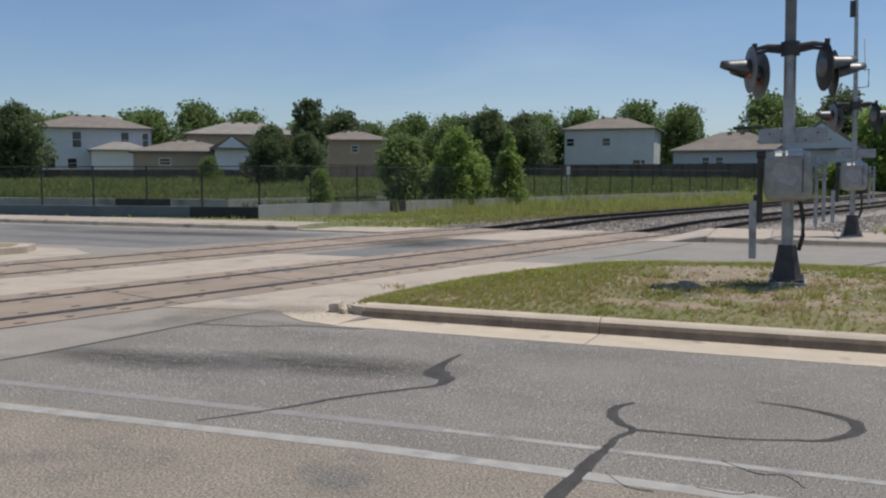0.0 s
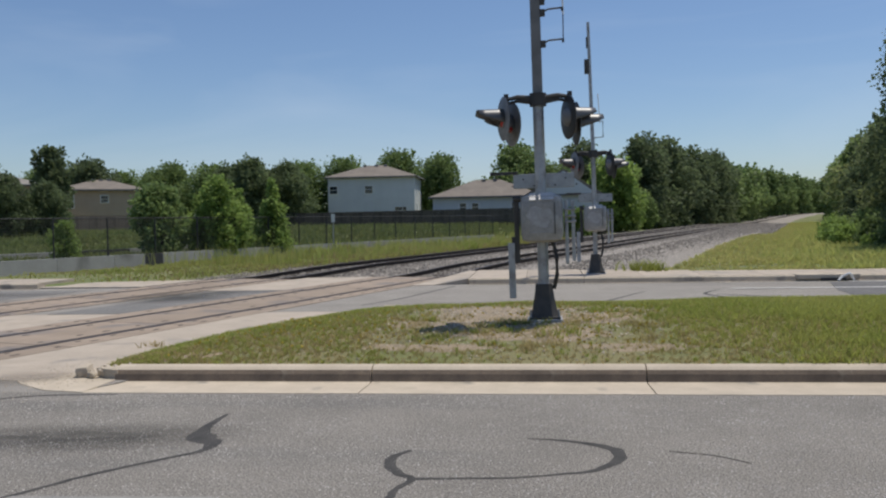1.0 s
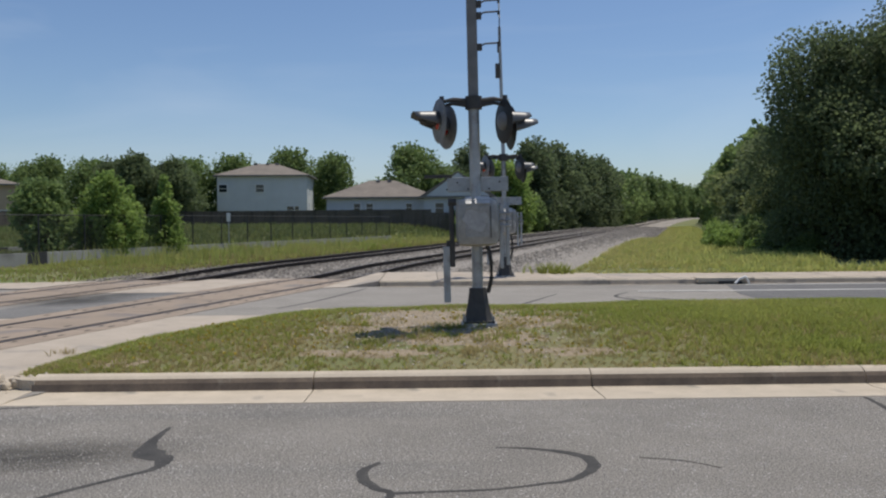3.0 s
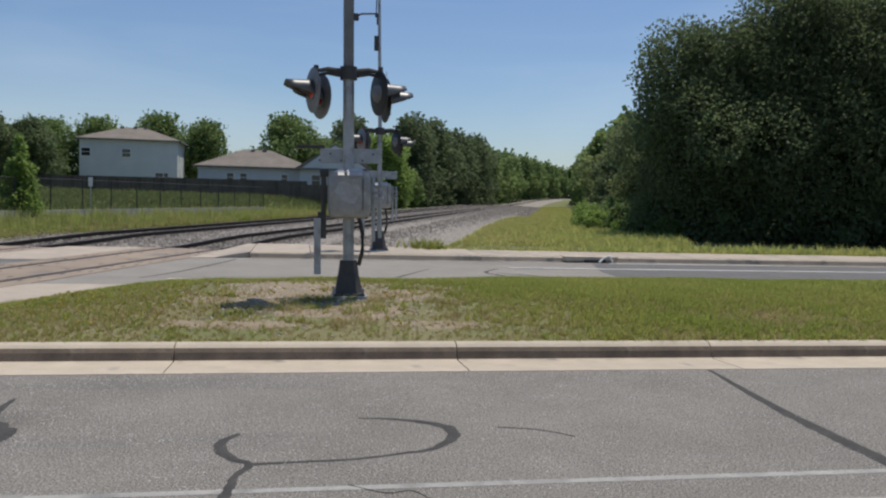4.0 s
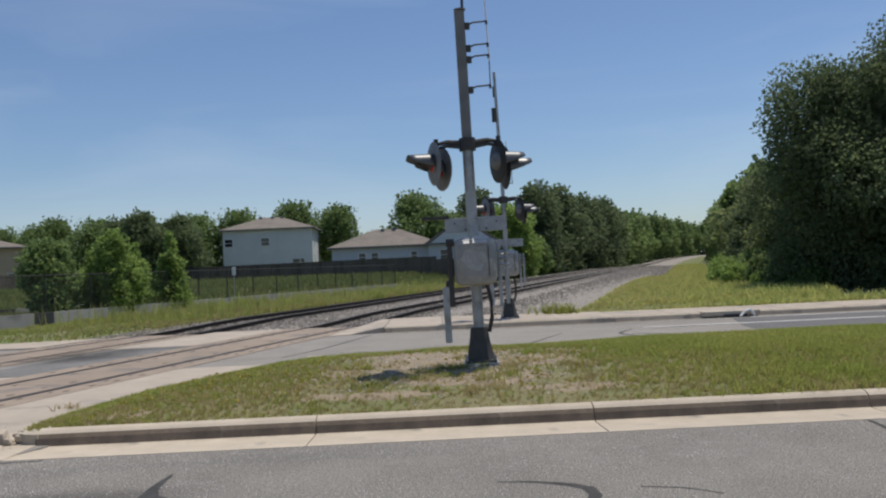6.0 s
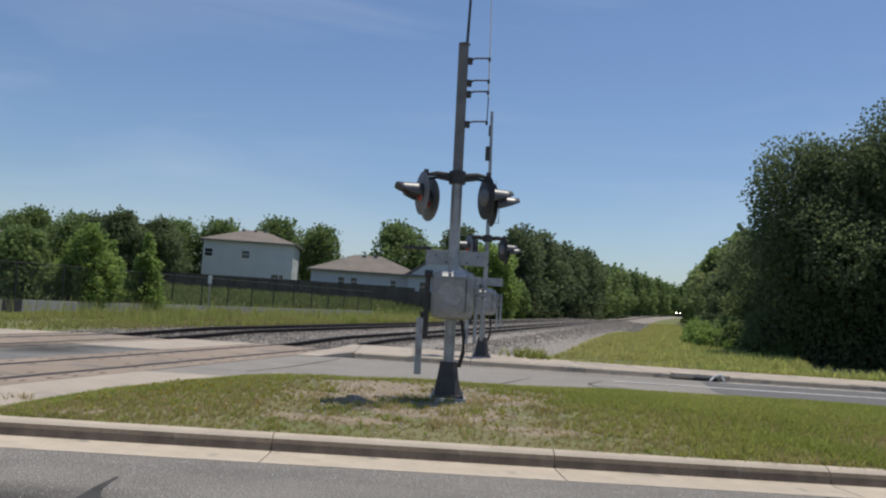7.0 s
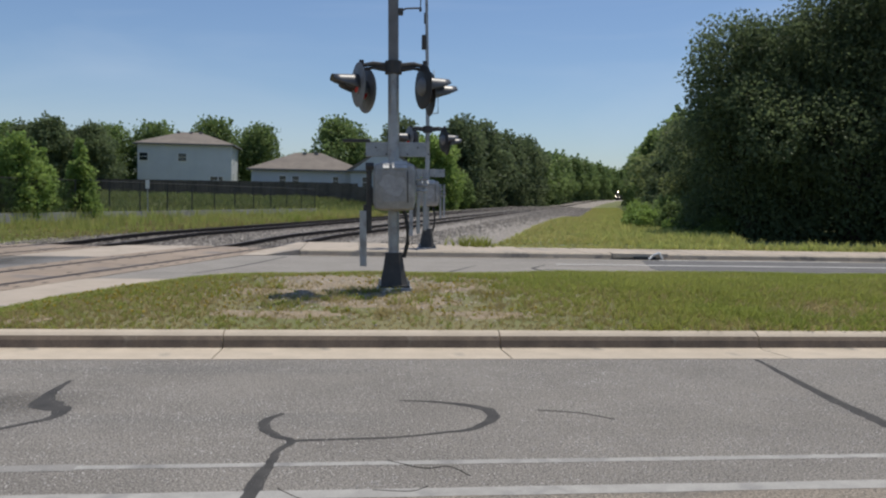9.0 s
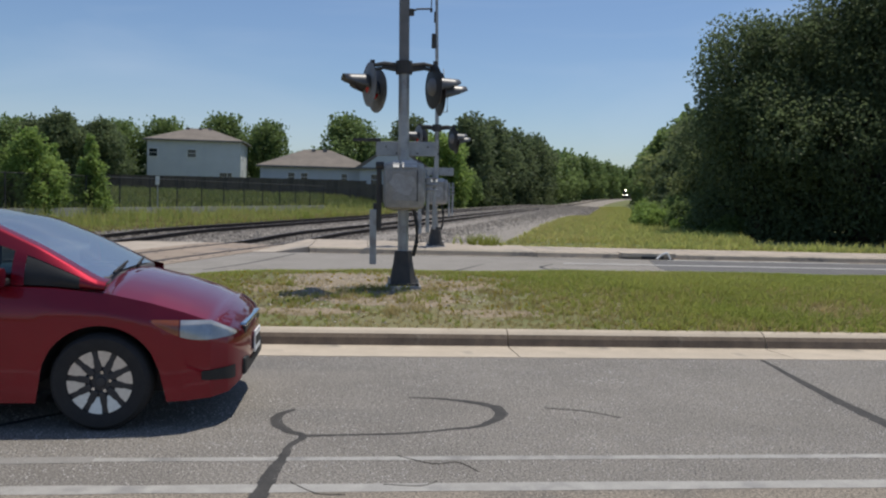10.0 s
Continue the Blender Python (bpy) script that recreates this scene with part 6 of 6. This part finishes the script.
        strip(-2.35, -3.05, 0.0, 0.9, CAR_RED, "rear_quarter", "", side=s)
        mirror = part("mirror", box(bmesh.new(), (-0.62, s * 0.98, 0.99), (0.14, 0.20, 0.13), 0.04), CAR_RED, body, "red wing mirror", True)
        part("mirror_arm", box(bmesh.new(), (-0.60, s * 0.87, 0.955), (0.08, 0.10, 0.04), 0.01), PLASTIC, mirror)
        # headlamps follow the corner of the nose
        bm, bm_in, bm_am = bmesh.new(), bmesh.new(), bmesh.new()
        for b2, xa, xb, lift in ((bm, 0.30, 0.815, 0.012), (bm_in, 0.49, 0.81, 0.006), (bm_am, 0.315, 0.48, 0.006)):
            cols = []
            for i in range(17):
                x = xa + (xb - xa) * i / 16
                u = (x - 0.30) / 0.515
                zt = min(0.725 - 0.015 * u, at(SH, x) - 0.012)
                zl = 0.715 - 0.125 * math.sin(0.5 * math.pi * min(1, 1.6 * u)) + 0.025 * max(0, u - 0.7)
                col = []
                for j in range(5):
                    z = zl + (zt - zl) * j / 4
                    col.append(b2.verts.new((x + lift, s * (flank(x, z) + lift), z)))
                cols.append(col)
            for u_, v_ in zip(cols, cols[1:]):
                for j in range(4):
                    b2.faces.new((u_[j], u_[j + 1], v_[j + 1], v_[j]))
            bmesh.ops.recalc_face_normals(b2, faces=b2.faces)
        lamp = part("headlight", bm, CLEAR, body, "clear swept-back headlamp", True)
        part("reflector", bm_in, LAMP_IN, lamp, "", True)
        part("side_marker", bm_am, AMBER, lamp, "amber side marker", True)
        part("seat", box(bmesh.new(), (-1.25, s * 0.38, 0.72), (0.16, 0.48, 0.80), 0.06), PLASTIC, body, "dark seat")
        part("door_seam", box(bmesh.new(), (-0.78, s * 0.873, 0.60), (0.008, 0.012, 0.60)), PLASTIC, body)
        bm = bmesh.new()
        cols = []
        for i in range(8):
            x = 0.62 + 0.19 * i / 7
            cols.append([bm.verts.new((x + 0.006, s * (flank(x, z) + 0.005), z)) for z in (0.305 + 0.02 * (1 - i / 7), 0.35, 0.395 - 0.012 * (1 - i / 7))])
        for u_, v_ in zip(cols, cols[1:]):
            for j in range(2):
                bm.faces.new((u_[j], u_[j + 1], v_[j + 1], v_[j]))
        bmesh.ops.recalc_face_normals(bm, faces=bm.faces)
        part("fog_recess", bm, PLASTIC, body, "dark bumper recess", True)
    part("dashboard", box(bmesh.new(), (-0.28, 0, 0.90), (0.55, 1.35, 0.16), 0.05), DASH, body, "dark grey dashboard")
    part("grille", box(bmesh.new(), (0.825, 0, 0.60), (0.06, 0.80, 0.07), 0.015), PLASTIC, body)
    part("grille_bar", box(bmesh.new(), (0.835, 0, 0.628), (0.05, 0.80, 0.028), 0.012), CHROME, body, "chrome grille bar")
    part("lower_grille", box(bmesh.new(), (0.835, 0, 0.35), (0.07, 0.95, 0.13), 0.03), PLASTIC, body)
    plate = part("number_plate", box(bmesh.new(), (0.885, 0, 0.47), (0.012, 0.31, 0.155), 0.004), WHITE, body, "white front plate")
    bm = bmesh.new()
    for i in range(6):
        box(bm, (0.893, -0.11 + 0.044 * i, 0.47), (0.004, 0.026, 0.065))
    part("plate_bars", bm, DARK, plate)
    for y0, y1 in ((-0.55, 0.0), (0.05, 0.5)):
        bm = bmesh.new()
        tube(bm, [(0.0, y0, 0.995), (-0.03, (y0 + y1) / 2, 1.012), (-0.06, y1, 1.026)], 0.010, 5)
        part("wiper", bm, PLASTIC, body)
    wheels = [build_wheel(car, x, s * 0.765, s) for x in (0.0, -2.70) for s in (-1, 1)]
    return car, wheels


# ---- the train far down the line ----
def build_locomotive():
    """A diesel locomotive, nose towards -y, its front at the origin."""
    root = thing("locomotive", pose(rail_x(0, 440), 440, rail_z(440)), "dark diesel locomotive approaching with its headlights lit", "locomotive")
    part("frame", box(bmesh.new(), (0, 9.5, 1.25), (3.0, 19.0, 0.4), 0.05), DARK, root)
    bm = bmesh.new()
    prism(bm, [(-1.3, 0.5), (-0.9, 0.25), (0.9, 0.25), (1.3, 0.5), (1.3, 2.6), (-1.3, 2.6)], 1.45, 3.0)
    part("nose", bm, LOCO_PAINT, root)
    cab = part("cab", box(bmesh.new(), (0, 3.9, 2.95), (3.0, 2.7, 3.0), 0.12), LOCO_PAINT, root)
    for x in (-0.72, 0.72):
        part("cab_window", box(bmesh.new(), (x, 2.54, 3.65), (1.0, 0.04, 0.6), 0.01), WINDOW, cab, "dark cab window")
    part("long_hood", box(bmesh.new(), (0, 11.8, 2.85), (2.0, 13.0, 2.8), 0.1), LOCO_PAINT, root)
    part("fuel_tank", box(bmesh.new(), (0, 9.5, 0.75), (2.4, 5.0, 0.8), 0.2), DARK, root)
    part("plough", prism(bmesh.new(), [(-1.4, 0.4), (0, -0.1), (1.4, 0.4)], 0.15, 1.1), DARK, root)
    part("coupler", box(bmesh.new(), (0, -0.25, 0.9), (0.3, 0.9, 0.3), 0.05), DARK, root)
    for y in (3.4, 15.6):
        part("bogie", box(bmesh.new(), (0, y, 0.7), (2.3, 3.6, 0.4), 0.1), DARK, root)
        for d in (-1.3, 0.0, 1.3):
            part("wheelset", cyl(cyl(bmesh.new(), (-0.8, y + d, 0.51), (-0.68, y + d, 0.51), 0.5, n=20), (0.68, y + d, 0.51), (0.8, y + d, 0.51), 0.5, n=20), DARK, root)
    for x in (-0.18, 0.18):
        part("headlight", cyl(bmesh.new(), (x, 2.42, 4.25), (x, 2.56, 4.25), 0.11, n=14), LAMP_LIT, cab, "lit white headlight")
    for x in (-0.88, 0.88):
        part("ditch_light", cyl(bmesh.new(), (x, 0.1, 1.95), (x, 0.3, 1.95), 0.11, n=14), LAMP_LIT, root, "lit white ditch light")
    return root


build_ground()
build_roads()
build_markings()
build_cracks()
build_kerbs()
build_island()
build_bare_soil()
build_grit()
build_pebbles()
build_stains()
build_aggregate()
build_channel()
build_houses()
signal(1.885, 13.10, isle_z(1.885, 13.10) + 0.03, size=0.885)
signal(3.40, 25.4, 0.17, True)
CAR, WHEELS = build_car()
LOCO = build_locomotive()
build_trees()
build_ballast()
build_weeds()
build_island_grass()
build_tracks()

SPEED = 5.75                       # metres a second, along the lane
FRONT = -0.34                      # the front axle at the clip's end


def motions():
    walk(CAR, [(t, pose(FRONT - SPEED * (10 - t), 8.15, 0)) for t in (0.0, 5.0, 10.0)])
    rows = []
    for t in (0.0, 2.5, 5.0, 7.5, 10.0):                     # the train rolls slowly nearer round the bend
        y = 440 - 3.0 * (t - 5.0)
        rows.append((t, pose(rail_x(0, y), y, rail_z(y), 0, 0, -math.degrees(math.atan(SLOPE + 2 * 0.00056 * (y - 250))))))
    walk(LOCO, rows)
    for w in WHEELS:
        x, y = w.location.x, w.location.y
        walk(w, [(t / 15, pose(x, y, 0.3175, 0, math.degrees(SPEED * t / 15 / 0.3175), 0)) for t in range(151)])


motions()
